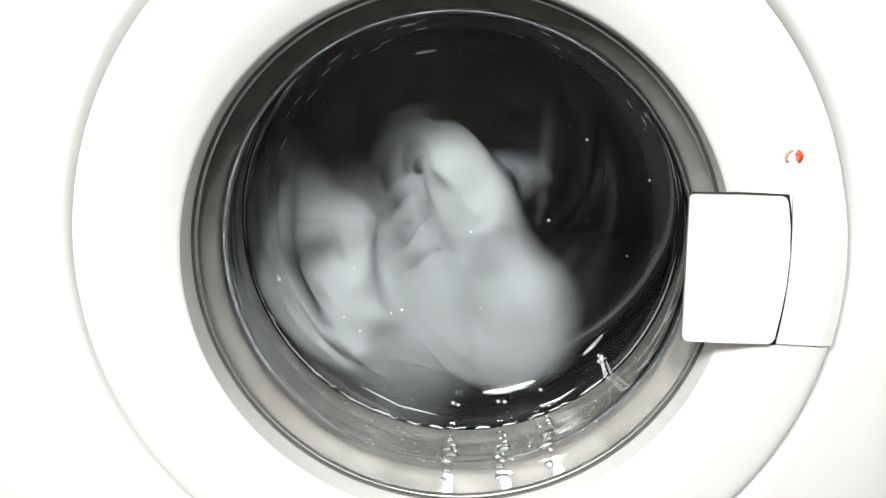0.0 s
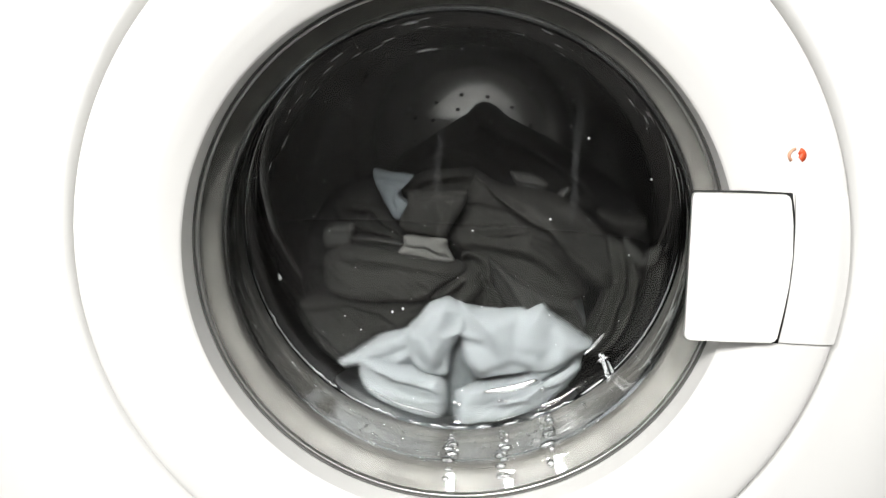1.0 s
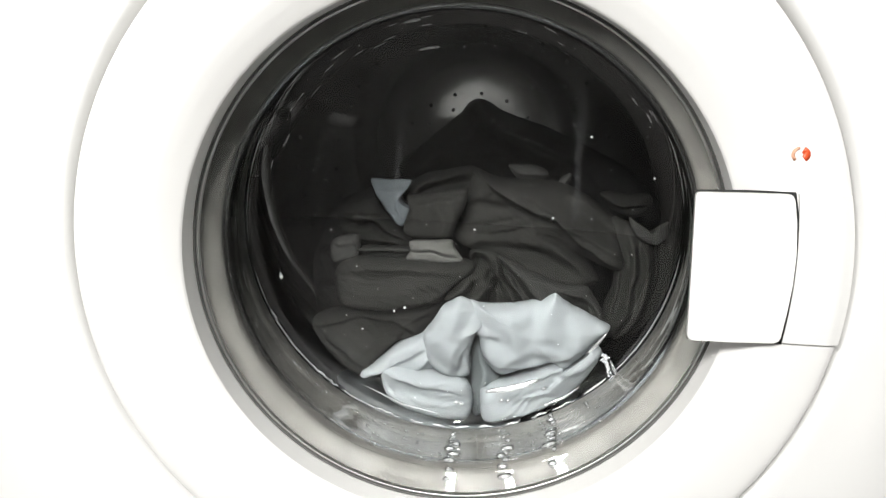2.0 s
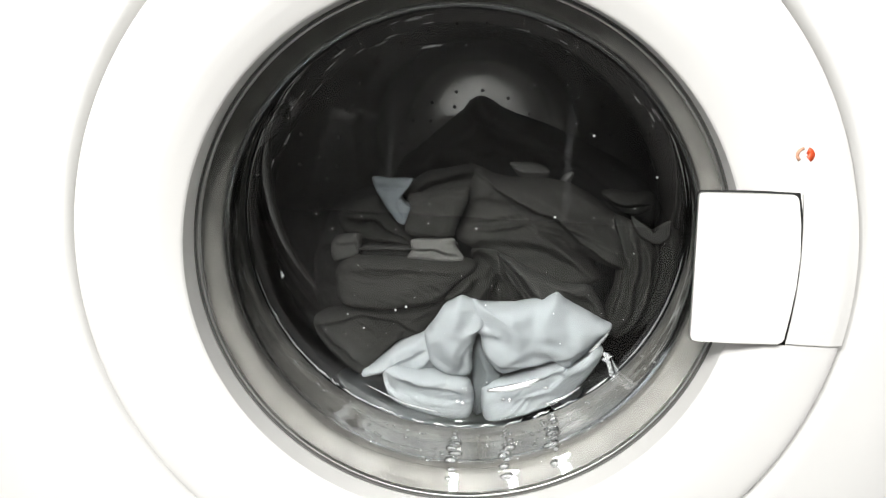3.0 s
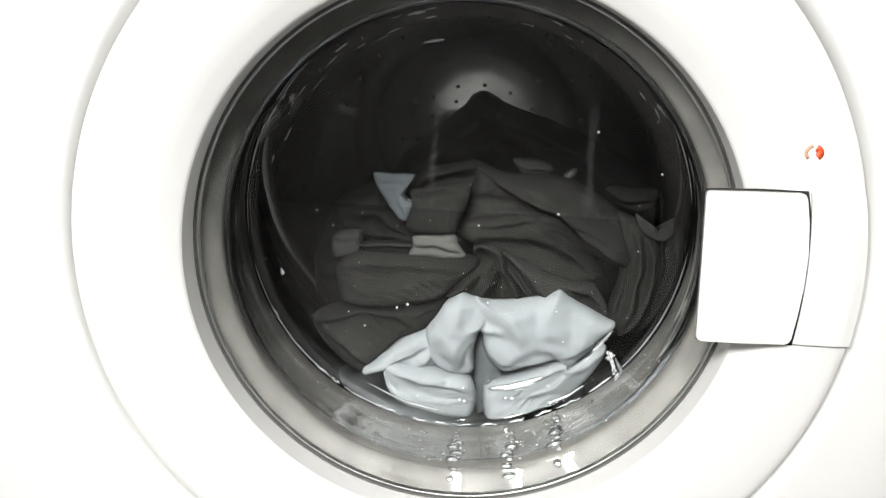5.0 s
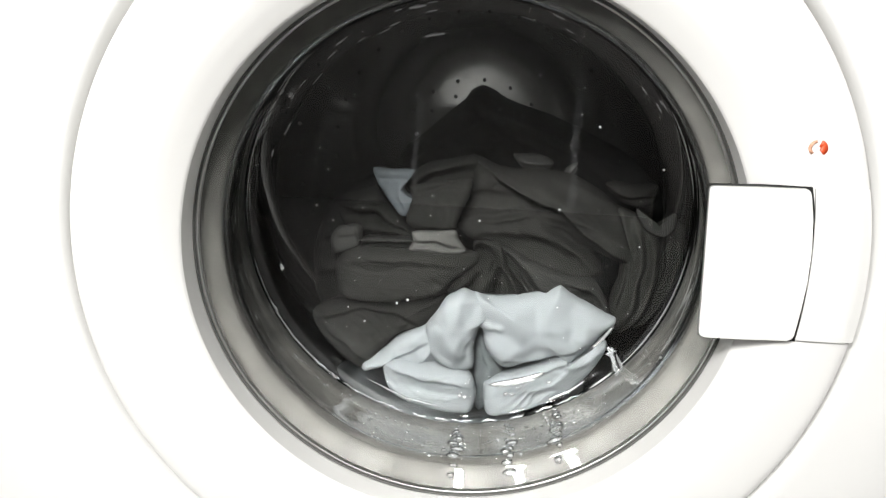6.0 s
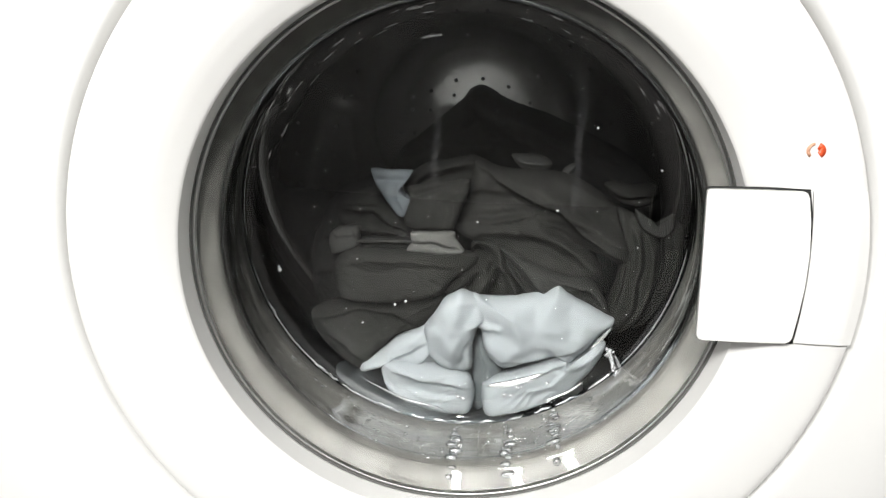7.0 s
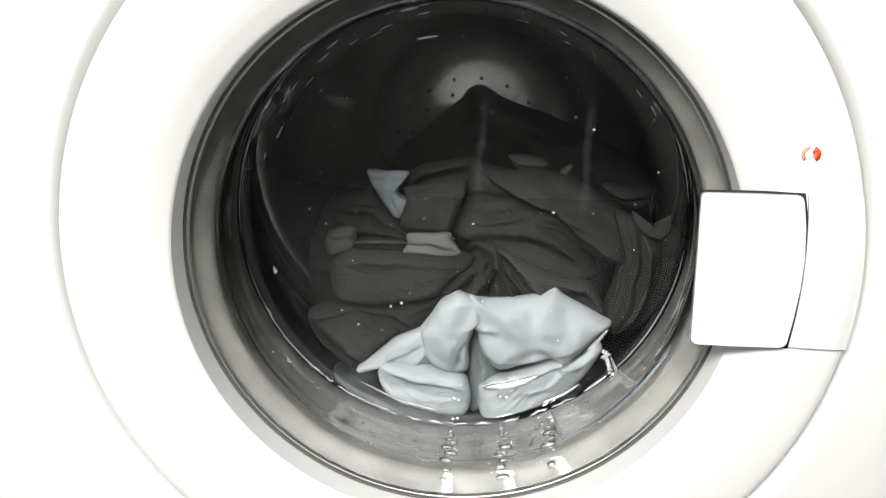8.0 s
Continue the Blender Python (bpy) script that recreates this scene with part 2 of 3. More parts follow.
def handle_plate():
    """A patch of the ring's own surface, a little proud, from the handle's curved edge to the rim."""
    bm = bmesh.new()
    grid = []
    for k in range(25):
        z = 0.0582 - k / 24 * (0.0582 + 0.0303)
        left = 0.1957 - 1.6 * (z - 0.004) ** 2
        right = math.sqrt(0.2285 ** 2 - z ** 2)
        row = []
        for i in range(17):
            x = left + (right - left) * i / 16
            row.append(bm.verts.new((x, ring_y(math.hypot(x, z)) - 0.0022, z)))
        grid.append(row)
    for a, b in zip(grid, grid[1:]):
        for i in range(16):
            bm.faces.new((a[i], a[i + 1], b[i + 1], b[i]))
    rim = [e for e in bm.edges if e.is_boundary]
    extra = bmesh.ops.extrude_edge_only(bm, edges=rim)
    for v in extra["geom"]:
        if isinstance(v, bmesh.types.BMVert):
            v.co.y += 0.0034
    return sharp(part("handle_plate", bm, PLASTIC, DOOR, "flat plate beside the handle"), 40)


handle_plate()


def emblem():
    logo = tagged(new("logo"), "small round orange and white emblem")
    logo.parent = DOOR
    cx, cz, y = 0.1892, 0.0800, -0.0041
    for name, a0, a1, mat in (("emblem_wedge", -50, 72, ORANGE), ("emblem_wedge", 104, 232, PALE_PRINT)):
        inner = 0.0012 if mat is ORANGE else 0.0034
        arc = np.linspace(a0, a1, 14)
        outline = [(cx + 0.0052 * math.cos(radians(a)), cz + 0.0046 * math.sin(radians(a))) for a in arc] + [(cx + inner * math.cos(radians(a)), cz + inner * 0.9 * math.sin(radians(a))) for a in arc[::-1]]
        part(name, slab(outline, y - 0.0003, y + 0.002, 0), mat, logo)
    return logo


emblem()

# grey rubber bellows between door and drum
gasket_profile = smooth_profile([(0.184, 0.0315), (0.1700, 0.0345), (0.1640, 0.0390), (0.1590, 0.0428), (0.1563, 0.0460), (0.1562, 0.0492), (0.1640, 0.0530), (0.1690, 0.0556), (0.1668, 0.0620), (0.1612, 0.0740), (0.1640, 0.0775), (0.1705, 0.0800),
                                 (0.1690, 0.0860), (0.1648, 0.0985), (0.1668, 0.1012), (0.1712, 0.1035), (0.1692, 0.1075), (0.1664, 0.1150), (0.1680, 0.126), (0.1715, 0.134), (0.184, 0.141), (0.205, 0.141), (0.207, 0.150)], 5)


def gasket_wobble(r, y, a):
    return r + 0.0009 * noise.noise((3 * math.cos(a), y * 40, 3 * math.sin(a))), y + 0.0022 * noise.noise((5 * math.cos(a), 7.0, 5 * math.sin(a))) * (1 if 0.05 < y < 0.11 else 0)


part("door_gasket", revolve(gasket_profile, 180, wobble=gasket_wobble), RUBBER, MACHINE, "grey rubber door gasket with folds")

# drum, which turns
DRUM = tagged(new("drum"), "dark stainless steel washing drum with lifters", "drum")
DRUM.location = (0, 0.2, AXIS_Z)
part("drum_shell", revolve(smooth_profile([(0.192, -0.052), (0.215, -0.050), (0.236, -0.040), (0.242, -0.02), (0.243, 0.06), (0.243, 0.15), (0.240, 0.19)], 4), 120), STEEL, DRUM)
part("drum_back", revolve(smooth_profile([(0.240, 0.19), (0.225, 0.205), (0.17, 0.210), (0.12, 0.205), (0.06, 0.198), (0.03, 0.192), (0.0, 0.190)], 4), 120), BACK_STEEL, DRUM)


def perforation():
    """Flat dark discs in rings on the drum's back, the shade of small holes as colour."""
    bm = bmesh.new()
    for r, count, y in ((0.064, 14, 0.1985), (0.078, 18, 0.2002), (0.145, 30, 0.2075), (0.185, 36, 0.2088)):
        for k in range(count):
            a = TAU * (k + 0.3) / count
            bm.faces.new([bm.verts.new((r * math.cos(a) + 0.0019 * math.cos(TAU * i / 10), y - 0.0012, r * math.sin(a) + 0.0019 * math.sin(TAU * i / 10))) for i in range(10)])
    return tagged(part("perforation", bm, GAP_SHADE, DRUM, "rings of small dark holes"), kind="stuff")


perforation()
for k in range(3):
    a = TAU * k / 3 + radians(100)
    bm = box(-0.026, 0.026, -0.03, 0.18, -0.243, -0.20, 0.012)
    for v in bm.verts:
        if v.co.z > -0.225:
            v.co.x *= 0.55
    bm.transform(Matrix.Rotation(a, 4, "Y"))
    part("lifter", bm, STEEL, DRUM)


# ---------------------------------------------------------------- water and added glints on the glass
def ball(bm, m, around, high):
    """A unit ball under the matrix m."""
    rings = [[bm.verts.new(m @ Vector((math.sin(math.pi * k / high) * math.cos(TAU * i / around), math.sin(math.pi * k / high) * math.sin(TAU * i / around), math.cos(math.pi * k / high))))
              for i in range(around)] for k in range(1, high)]
    top, low = bm.verts.new(m @ Vector((0, 0, 1))), bm.verts.new(m @ Vector((0, 0, -1)))
    for i in range(around):
        j = (i + 1) % around
        bm.faces.new((top, rings[0][i], rings[0][j]))
        bm.faces.new((low, rings[-1][j], rings[-1][i]))
        for a, b in zip(rings, rings[1:]):
            bm.faces.new((a[i], b[i], b[j], a[j]))


def add_drop(bm, where, normal, size, stretch=1.0):
    """A flattened bead of water on a surface."""
    m = Matrix.Translation(where) @ normal.to_track_quat("Z", "Y").to_matrix().to_4x4() @ Matrix.Diagonal((size, size * stretch, size * 0.8, 1))
    ball(bm, m, 12, 8)


def wall_radius(y):
    return float(np.interp(y, [p[1] for p in bowl_inner[:11]], [p[0] for p in bowl_inner[:11]]))


def bead(bm, degrees, y, size, stretch=1.0):
    a = radians(degrees)
    r = wall_radius(y) - size * 0.1
    add_drop(bm, Vector((r * math.cos(a), y, r * math.sin(a))), Vector((-math.cos(a), 0, -math.sin(a))), size, stretch)


def water_beads():
    bm = bmesh.new()
    rng = random.Random(4)
    # drops lined up in three columns to carry the lamps' reflected glints
    for column in (-89.2, -75.2, -62.6):
        y = 0.037
        while y < 0.118:
            size = rng.uniform(0.0011, 0.0028) * (1.55 - 9 * (y - 0.037))
            bead(bm, column + rng.uniform(-0.9, 0.9), y, size, rng.uniform(0.9, 1.8))
            y += rng.uniform(0.003, 0.010)
    for degrees in np.arange(-140, -32, 1.1):
        if rng.random() < 0.5:
            bead(bm, degrees + rng.uniform(-0.5, 0.5), 0.101 + 0.005 * noise.noise((degrees * 0.11, 3, 1)), rng.uniform(0.0004, 0.0010), rng.uniform(0.8, 2.4))
    for _ in range(110):
        bead(bm, -90 + rng.gauss(8, 24), rng.uniform(0.045, 0.118), rng.uniform(0.0005, 0.0012), rng.uniform(0.8, 1.6))
    return bm


def shiny_thread(bm, points, y, size):
    """A rounded thread, for water and for reflected glints, along (x, z) points in millimetres."""
    path = [Vector((x / 1000, y, z / 1000)) for x, z in points]
    fine = []
    for a, b in zip(path, path[1:]):
        fine += [a.lerp(b, t / 6) for t in range(6)]
    fine.append(path[-1])
    rows = []
    for k, p in enumerate(fine):
        ahead = (fine[min(k + 1, len(fine) - 1)] - fine[max(k - 1, 0)]).normalized()
        side = ahead.cross(Vector((0, 1, 0))).normalized()
        w = size * (math.sin(math.pi * (k + 0.35) / (len(fine) - 0.3)) ** 0.5) * (1 + 0.25 * noise.noise((k * 0.7, y, size * 900)))
        rows.append([bm.verts.new(p + side * w * math.cos(TAU * i / 20) + Vector((0, 0.85 * w * math.sin(TAU * i / 20), 0))) for i in range(20)])
    for a, b in zip(rows, rows[1:]):
        for i in range(20):
            bm.faces.new((a[i], a[(i + 1) % 20], b[(i + 1) % 20], b[i]))
    bm.faces.new(rows[0][::-1])
    bm.faces.new(rows[-1])


def face_y(x, z):
    r = math.hypot(x, z) / 1000
    return float(np.interp(r, [p[0] for p in reversed(bowl_inner[10:])], [p[1] for p in reversed(bowl_inner[10:])]))


def water_glint_threads():
    bm = bmesh.new()
    # threads added in place of bright reflections in the glass
    for line, size in (([(24, -131), (40, -128), (55, -123), (65, -118)], 0.0030), ([(99, -95), (106, -87), (113, -77)], 0.0015),
                       ([(111, -95), (115, -103), (119, -112)], 0.0010), ([(116, -96), (120, -104), (123, -111)], 0.0012), ([(109, -99), (113, -97), (117, -95)], 0.0011),
                       ([(-37, 124), (-30, 126), (-22, 127)], 0.0013), ([(-48, 142), (-42, 144), (-36, 145)], 0.0013),
                       ([(-136, -44), (-135, -50)], 0.0012), ([(-70, -131), (-40, -145), (-10, -151)], 0.0008), ([(70, -137), (84, -130), (96, -120)], 0.0009)):
        x, z = line[len(line) // 2]
        shiny_thread(bm, line, face_y(x, z) - 0.0006, size)
    # lines along the rim, added for light reflected in the glass edge
    for a0, a1, size in ((-4, -42, 0.0011), (-44, -52, 0.0012), (-108, -122, 0.0008), (-124, -150, 0.0009), (-152, -166, 0.0006), (-172, -196, 0.0005), (8, 40, 0.0008), (42, 74, 0.0010), (78, 104, 0.0008), (108, 150, 0.0009), (153, 172, 0.0006)):
        rim = [(159.6 * math.cos(radians(a)), 159.6 * math.sin(radians(a))) for a in np.linspace(a0, a1, 9)]
        shiny_thread(bm, rim, 0.1198, size)
    rng = random.Random(23)
    angle = -54.0
    while angle > -150:                  # broken, crinkled water line where the face meets the wall
        span = rng.uniform(2.5, 8.0)
        crinkle = []
        for a in np.linspace(angle, angle - span, 6):
            r = 159.2 + rng.uniform(-1.3, 0.9)
            crinkle.append((r * math.cos(radians(a)), r * math.sin(radians(a))))
        shiny_thread(bm, crinkle, 0.1190, rng.uniform(0.0005, 0.0012))
        angle -= span + rng.uniform(0.5, 4.0)
    for _ in range(26):                  # faint short dashes, added as glints round the upper edge of the face
        a, r, span = rng.uniform(20, 170), rng.uniform(141, 158), rng.uniform(1.0, 5.0)
        run = [(r * math.cos(radians(b)), r * math.sin(radians(b))) for b in (a, a + span / 2, a + span)]
        shiny_thread(bm, run, face_y(*run[1]) - 0.0002, rng.uniform(0.00025, 0.0007))
    # string of drops added in place of a bright reflection
    for k in range(22):
        x, z = 111 + 0.42 * k + rng.uniform(-1.8, 2.2), -94 - 0.9 * k + rng.uniform(-1, 1)
        add_drop(bm, Vector((x / 1000, face_y(x, z) - 0.0004, z / 1000)), Vector((0, -1, 0.4)), rng.uniform(0.0007, 0.0017), rng.uniform(0.8, 1.6))
    # more drops where those columns of glints reach the face
    for x, z in ((2, -141), (6, -142), (37, -137), (42, -137), (69, -125), (71, -137)):
        add_drop(bm, Vector((x / 1000, face_y(x, z) - 0.0004, z / 1000)), Vector((0, -1, 0.4)), 0.0019, 0.8)
    return bm


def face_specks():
    """White specks on the glass, painted as the glints of tiny drops."""
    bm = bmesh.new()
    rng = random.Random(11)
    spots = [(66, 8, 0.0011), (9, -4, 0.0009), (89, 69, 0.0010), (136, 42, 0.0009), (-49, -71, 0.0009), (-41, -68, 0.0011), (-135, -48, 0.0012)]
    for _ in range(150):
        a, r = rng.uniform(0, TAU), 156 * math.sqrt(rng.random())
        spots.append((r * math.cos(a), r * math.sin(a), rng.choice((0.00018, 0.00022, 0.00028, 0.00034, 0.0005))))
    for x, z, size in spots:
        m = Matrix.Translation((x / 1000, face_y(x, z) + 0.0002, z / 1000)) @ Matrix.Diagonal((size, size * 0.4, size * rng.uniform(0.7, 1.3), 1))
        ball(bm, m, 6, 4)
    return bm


for name, beads, mat, words in (("water_beads", water_beads(), WATER, "small clear water drops clinging to the door glass"),
                                ("water_glint_threads", water_glint_threads(), GLINT, "shiny threads for reflected glints and a water line on the door glass"),
                                ("glint_specks", face_specks(), SPECK_WHITE, "tiny white specks painted as glints of drops on the door glass")):
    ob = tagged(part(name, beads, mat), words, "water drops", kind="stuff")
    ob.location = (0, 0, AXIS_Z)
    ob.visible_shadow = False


SOAPY = material("soapy_water", (0.55, 0.56, 0.57), 0.25, 0, 0.1, 60)
SOAPY.node_tree.nodes["Principled BSDF"].inputs["Alpha"].default_value = 0.020


def stream(top, bottom, wide, seed):
    """A thin wavering stream of soapy water, hung from its own origin."""
    bm = bmesh.new()
    rows = []
    for k in range(41):
        t = k / 40
        w = wide * (0.45 + 0.8 * abs(noise.noise((t * 5, seed, 0)))) * (1 - 0.6 * abs(2 * t - 1) ** 3)
        x = 0.004 * noise.noise((t * 3, seed, 4))
        rows.append([bm.verts.new((x + w * math.cos(TAU * i / 8), 0.4 * w * math.sin(TAU * i / 8), top + (bottom - top) * t)) for i in range(8)])
    for a, b in zip(rows, rows[1:]):
        for i in range(8):
            bm.faces.new((a[i], a[(i + 1) % 8], b[(i + 1) % 8], b[i]))
    bm.faces.new(rows[0])
    bm.faces.new(rows[-1])
    return tagged(part("water_stream", bm, SOAPY), "faint thin stream of soapy water running down", "water stream", "streams of water in the drum")


STREAM_A = stream(0.158, 0.01, 0.0042, 2.0)
STREAM_B = stream(0.150, 0.00, 0.0055, 6.0)

# ---------------------------------------------------------------- laundry
def stroke_height(x, z, stroke):
    """Rise of one long fold: soft on the left of its line, steep on the right, dying out at both ends. Line in millimetres."""
    line, soft, steep, rise = stroke
    x, z = x * 1000, z * 1000
    reach = 3 * max(soft, steep)
    best, where, side = 1e9, 0.0, 1.0
    for k, ((x0, z0), (x1, z1)) in enumerate(zip(line, line[1:])):
        bx, bz = x1 - x0, z1 - z0
        length = bx * bx + bz * bz
        t = min(1.0, max(0.0, ((x - x0) * bx + (z - z0) * bz) / length))
        q = math.hypot(x - x0 - t * bx, z - z0 - t * bz)
        if q < best:
            best, where, side = q, (k + t) / (len(line) - 1), bx * (z - z0) - bz * (x - x0)
    if best > reach:
        return 0.0
    w = soft if side > 0 else steep
    fade = 0.35 + 0.65 * min(1.0, 5 * where, 5 * (1 - where)) if len(line) > 2 else 1.0
    return rise / 1000 * fade * math.exp(-(best / w) ** 2)


def stroke_height(x, z, stroke):
    """Rise of one long fold: soft on the left of its line, steep on the right, dying out at both ends. Line in millimetres."""
    line, soft, steep, rise = stroke
    x, z = x * 1000, z * 1000
    reach = 3 * max(soft, steep)
    best, where, side = 1e9, 0.0, 1.0
    for k, ((x0, z0), (x1, z1)) in enumerate(zip(line, line[1:])):
        bx, bz = x1 - x0, z1 - z0
        length = bx * bx + bz * bz
        t = min(1.0, max(0.0, ((x - x0) * bx + (z - z0) * bz) / length))
        q = math.hypot(x - x0 - t * bx, z - z0 - t * bz)
        if q < best:
            best, where, side = q, (k + t) / (len(line) - 1), bx * (z - z0) - bz * (x - x0)
    if best > reach:
        return 0.0
    w = soft if side > 0 else steep
    fade = 0.35 + 0.65 * min(1.0, 5 * where, 5 * (1 - where)) if len(line) > 2 else 1.0
    return rise / 1000 * fade * math.exp(-(best / w) ** 2)


def stroke_height(x, z, stroke):
    """Rise of one long fold: soft on the left of its line, steep on the right, dying out at both ends. Line in millimetres."""
    line, soft, steep, rise = stroke
    x, z = x * 1000, z * 1000
    reach = 2.6 * max(soft, steep)
    best, where, side = 1e9, 0.0, 1.0
    for k, ((x0, z0), (x1, z1)) in enumerate(zip(line, line[1:])):
        bx, bz = x1 - x0, z1 - z0
        length = bx * bx + bz * bz
        t = min(1.0, max(0.0, ((x - x0) * bx + (z - z0) * bz) / length))
        q = math.hypot(x - x0 - t * bx, z - z0 - t * bz)
        if q < best:
            best, where, side = q, (k + t) / (len(line) - 1), bx * (z - z0) - bz * (x - x0)
    if best > reach:
        return 0.0
    w = soft if side > 0 else steep
    fade = 0.35 + 0.65 * min(1.0, 5 * where, 5 * (1 - where)) if len(line) > 2 else 1.0
    return rise / 1000 * fade * math.exp(-(best / w) ** 2)


def stroke_height(x, z, stroke):
    """Rise of one long fold: soft on the left of its line, steep on the right, dying out at both ends. Line in millimetres."""
    line, soft, steep, rise = stroke
    x, z = x * 1000, z * 1000
    reach = 2.6 * max(soft, steep)
    best, where, side = 1e9, 0.0, 1.0
    for k, ((x0, z0), (x1, z1)) in enumerate(zip(line, line[1:])):
        bx, bz = x1 - x0, z1 - z0
        length = bx * bx + bz * bz
        t = min(1.0, max(0.0, ((x - x0) * bx + (z - z0) * bz) / length))
        q = math.hypot(x - x0 - t * bx, z - z0 - t * bz)
        if q < best:
            best, where, side = q, (k + t) / (len(line) - 1), bx * (z - z0) - bz * (x - x0)
    if best > reach:
        return 0.0
    w = soft if side > 0 else steep
    fade = 0.35 + 0.65 * min(1.0, 5 * where, 5 * (1 - where)) if len(line) > 2 else 1.0
    return rise / 1000 * fade * math.exp(-(best / w) ** 2)


def stroke_height(x, z, stroke):
    """Rise of one long fold: soft on the left of its line, steep on the right, dying out at both ends. Line in millimetres."""
    line, soft, steep, rise = stroke
    x, z = x * 1000, z * 1000
    reach = 2.6 * max(soft, steep)
    best, where, side = 1e9, 0.0, 1.0
    for k, ((x0, z0), (x1, z1)) in enumerate(zip(line, line[1:])):
        bx, bz = x1 - x0, z1 - z0
        length = bx * bx + bz * bz
        t = min(1.0, max(0.0, ((x - x0) * bx + (z - z0) * bz) / length))
        q = math.hypot(x - x0 - t * bx, z - z0 - t * bz)
        if q < best:
            best, where, side = q, (k + t) / (len(line) - 1), bx * (z - z0) - bz * (x - x0)
    if best > reach:
        return 0.0
    w = soft if side > 0 else steep
    fade = 0.35 + 0.65 * min(1.0, 5 * where, 5 * (1 - where)) if len(line) > 2 else 1.0
    return rise / 1000 * fade * math.exp(-(best / w) ** 2)


def stroke_height(x, z, stroke):
    """Rise of one long fold: soft on the left of its line, steep on the right, dying out at both ends. Line in millimetres."""
    line, soft, steep, rise = stroke
    x, z = x * 1000, z * 1000
    reach = 2.6 * max(soft, steep)
    best, where, side = 1e9, 0.0, 1.0
    for k, ((x0, z0), (x1, z1)) in enumerate(zip(line, line[1:])):
        bx, bz = x1 - x0, z1 - z0
        length = bx * bx + bz * bz
        t = min(1.0, max(0.0, ((x - x0) * bx + (z - z0) * bz) / length))
        q = math.hypot(x - x0 - t * bx, z - z0 - t * bz)
        if q < best:
            best, where, side = q, (k + t) / (len(line) - 1), bx * (z - z0) - bz * (x - x0)
    if best > reach:
        return 0.0
    w = soft if side > 0 else steep
    fade = 0.35 + 0.65 * min(1.0, 5 * where, 5 * (1 - where)) if len(line) > 2 else 1.0
    return rise / 1000 * fade * math.exp(-(best / w) ** 2)


def fold_height(x, z, folds, strokes, seed):
    h = 0.0
    for angle, length, amp in folds:
        c, s = math.cos(radians(angle)), math.sin(radians(angle))
        u = (x * c + z * s) / length + 0.75 * noise.noise((x * 18 + seed, z * 18, seed * 1.7)) + 0.2 * noise.noise((x * 45 - seed, z * 45, seed * 0.6))
        h += amp * (abs(math.sin(math.pi * u)) ** 0.8 - 0.5) * (0.55 + 0.6 * noise.noise((x * 12, seed, z * 12)))
        v = z * c - x * s
        fine = noise.noise(((x * c + z * s) * 150 + 3 * noise.noise((x * 22, z * 22, seed)), v * 34, seed + 5))
        h += 0.0007 * (1 - abs(fine) * 2.2)
    sway_x = x + 0.0022 * noise.noise((x * 60, z * 60, seed + 9))
    sway_z = z + 0.0022 * noise.noise((x * 60, z * 60, seed - 9))
    for x0, x1, z0, z1, stroke in strokes:
        if x0 < sway_x < x1 and z0 < sway_z < z1:
            h += stroke_height(sway_x, sway_z, stroke)
    return h


def fold_piece(name, outline, y_front, depth, mat, parent, folds=(), strokes=(), slope=0.0, lean=0.0, centre=None, seed=1.0, around=110, rings=30, label=""):
    """A crumpled piece of cloth. The outline is in millimetres (x, z) from the drum's axis; y_front and depth in metres;
    slope: how far it falls back per metre of height, lean: per metre sideways; strokes: long folds, as stroke_height() takes them."""
    pts = [(x / 1000, z / 1000) for x, z in outline]
    curve = closed_curve(pts, around)
    mid = Vector((sum(p.x for p in curve) / around, sum(p.y for p in curve) / around)) if centre is None else Vector((centre[0] / 1000, centre[1] / 1000))
    bm = bmesh.new()
    strokes = [(min(p[0] for p in st[0]) / 1000 - 0.0026 * max(st[1:3]), max(p[0] for p in st[0]) / 1000 + 0.0026 * max(st[1:3]),
                min(p[1] for p in st[0]) / 1000 - 0.0026 * max(st[1:3]), max(p[1] for p in st[0]) / 1000 + 0.0026 * max(st[1:3]), st) for st in strokes]

    def place(p, s):
        x, z = p.x, p.y
        y = y_front + depth * (0.25 * s * s + 0.75 * (1 - max(0.0, 1 - s ** 9) ** 0.5)) + slope * (z - mid.y) + lean * (x - mid.x)
        y -= fold_height(x, z, folds, strokes, seed) * (1 - 0.35 * s ** 4)
        y -= 0.0005 * noise.noise((x * 130, z * 130, seed)) + 0.0012 * noise.noise((x * 40, z * 40, seed + 3))
        return y

    top = bm.verts.new((mid.x, place(mid, 0) - 0.2, mid.y))
    rows = []
    for k in range(1, rings + 1):
        s = (k / rings) ** 0.85
        row = []
        for i, b in enumerate(curve):
            edge = b + (b - mid).normalized() * (0.0012 * noise.noise((b.x * 70, b.y * 70, seed)) + 0.0006 * noise.noise((b.x * 260, b.y * 260, seed)))
            p = mid + (edge - mid) * s
            row.append(bm.verts.new((p.x, place(p, s) - 0.2, p.y)))
        rows.append(row)
    tuck = []
    for i, b in enumerate(curve):
        p = mid + (b - mid) * 0.93
        tuck.append(bm.verts.new((p.x, y_front + depth * 1.25 + 0.004 + slope * (p.y - mid.y) + lean * (p.x - mid.x) - 0.2, p.y)))
    rows.append(tuck)
    back = bm.verts.new((mid.x, y_front + depth * 1.3 + 0.006 - 0.2, mid.y))
    for i in range(around):
        j = (i + 1) % around
        bm.faces.new((top, rows[0][i], rows[0][j]))
        for a, b in zip(rows, rows[1:]):
            bm.faces.new((a[i], b[i], b[j], a[j]))
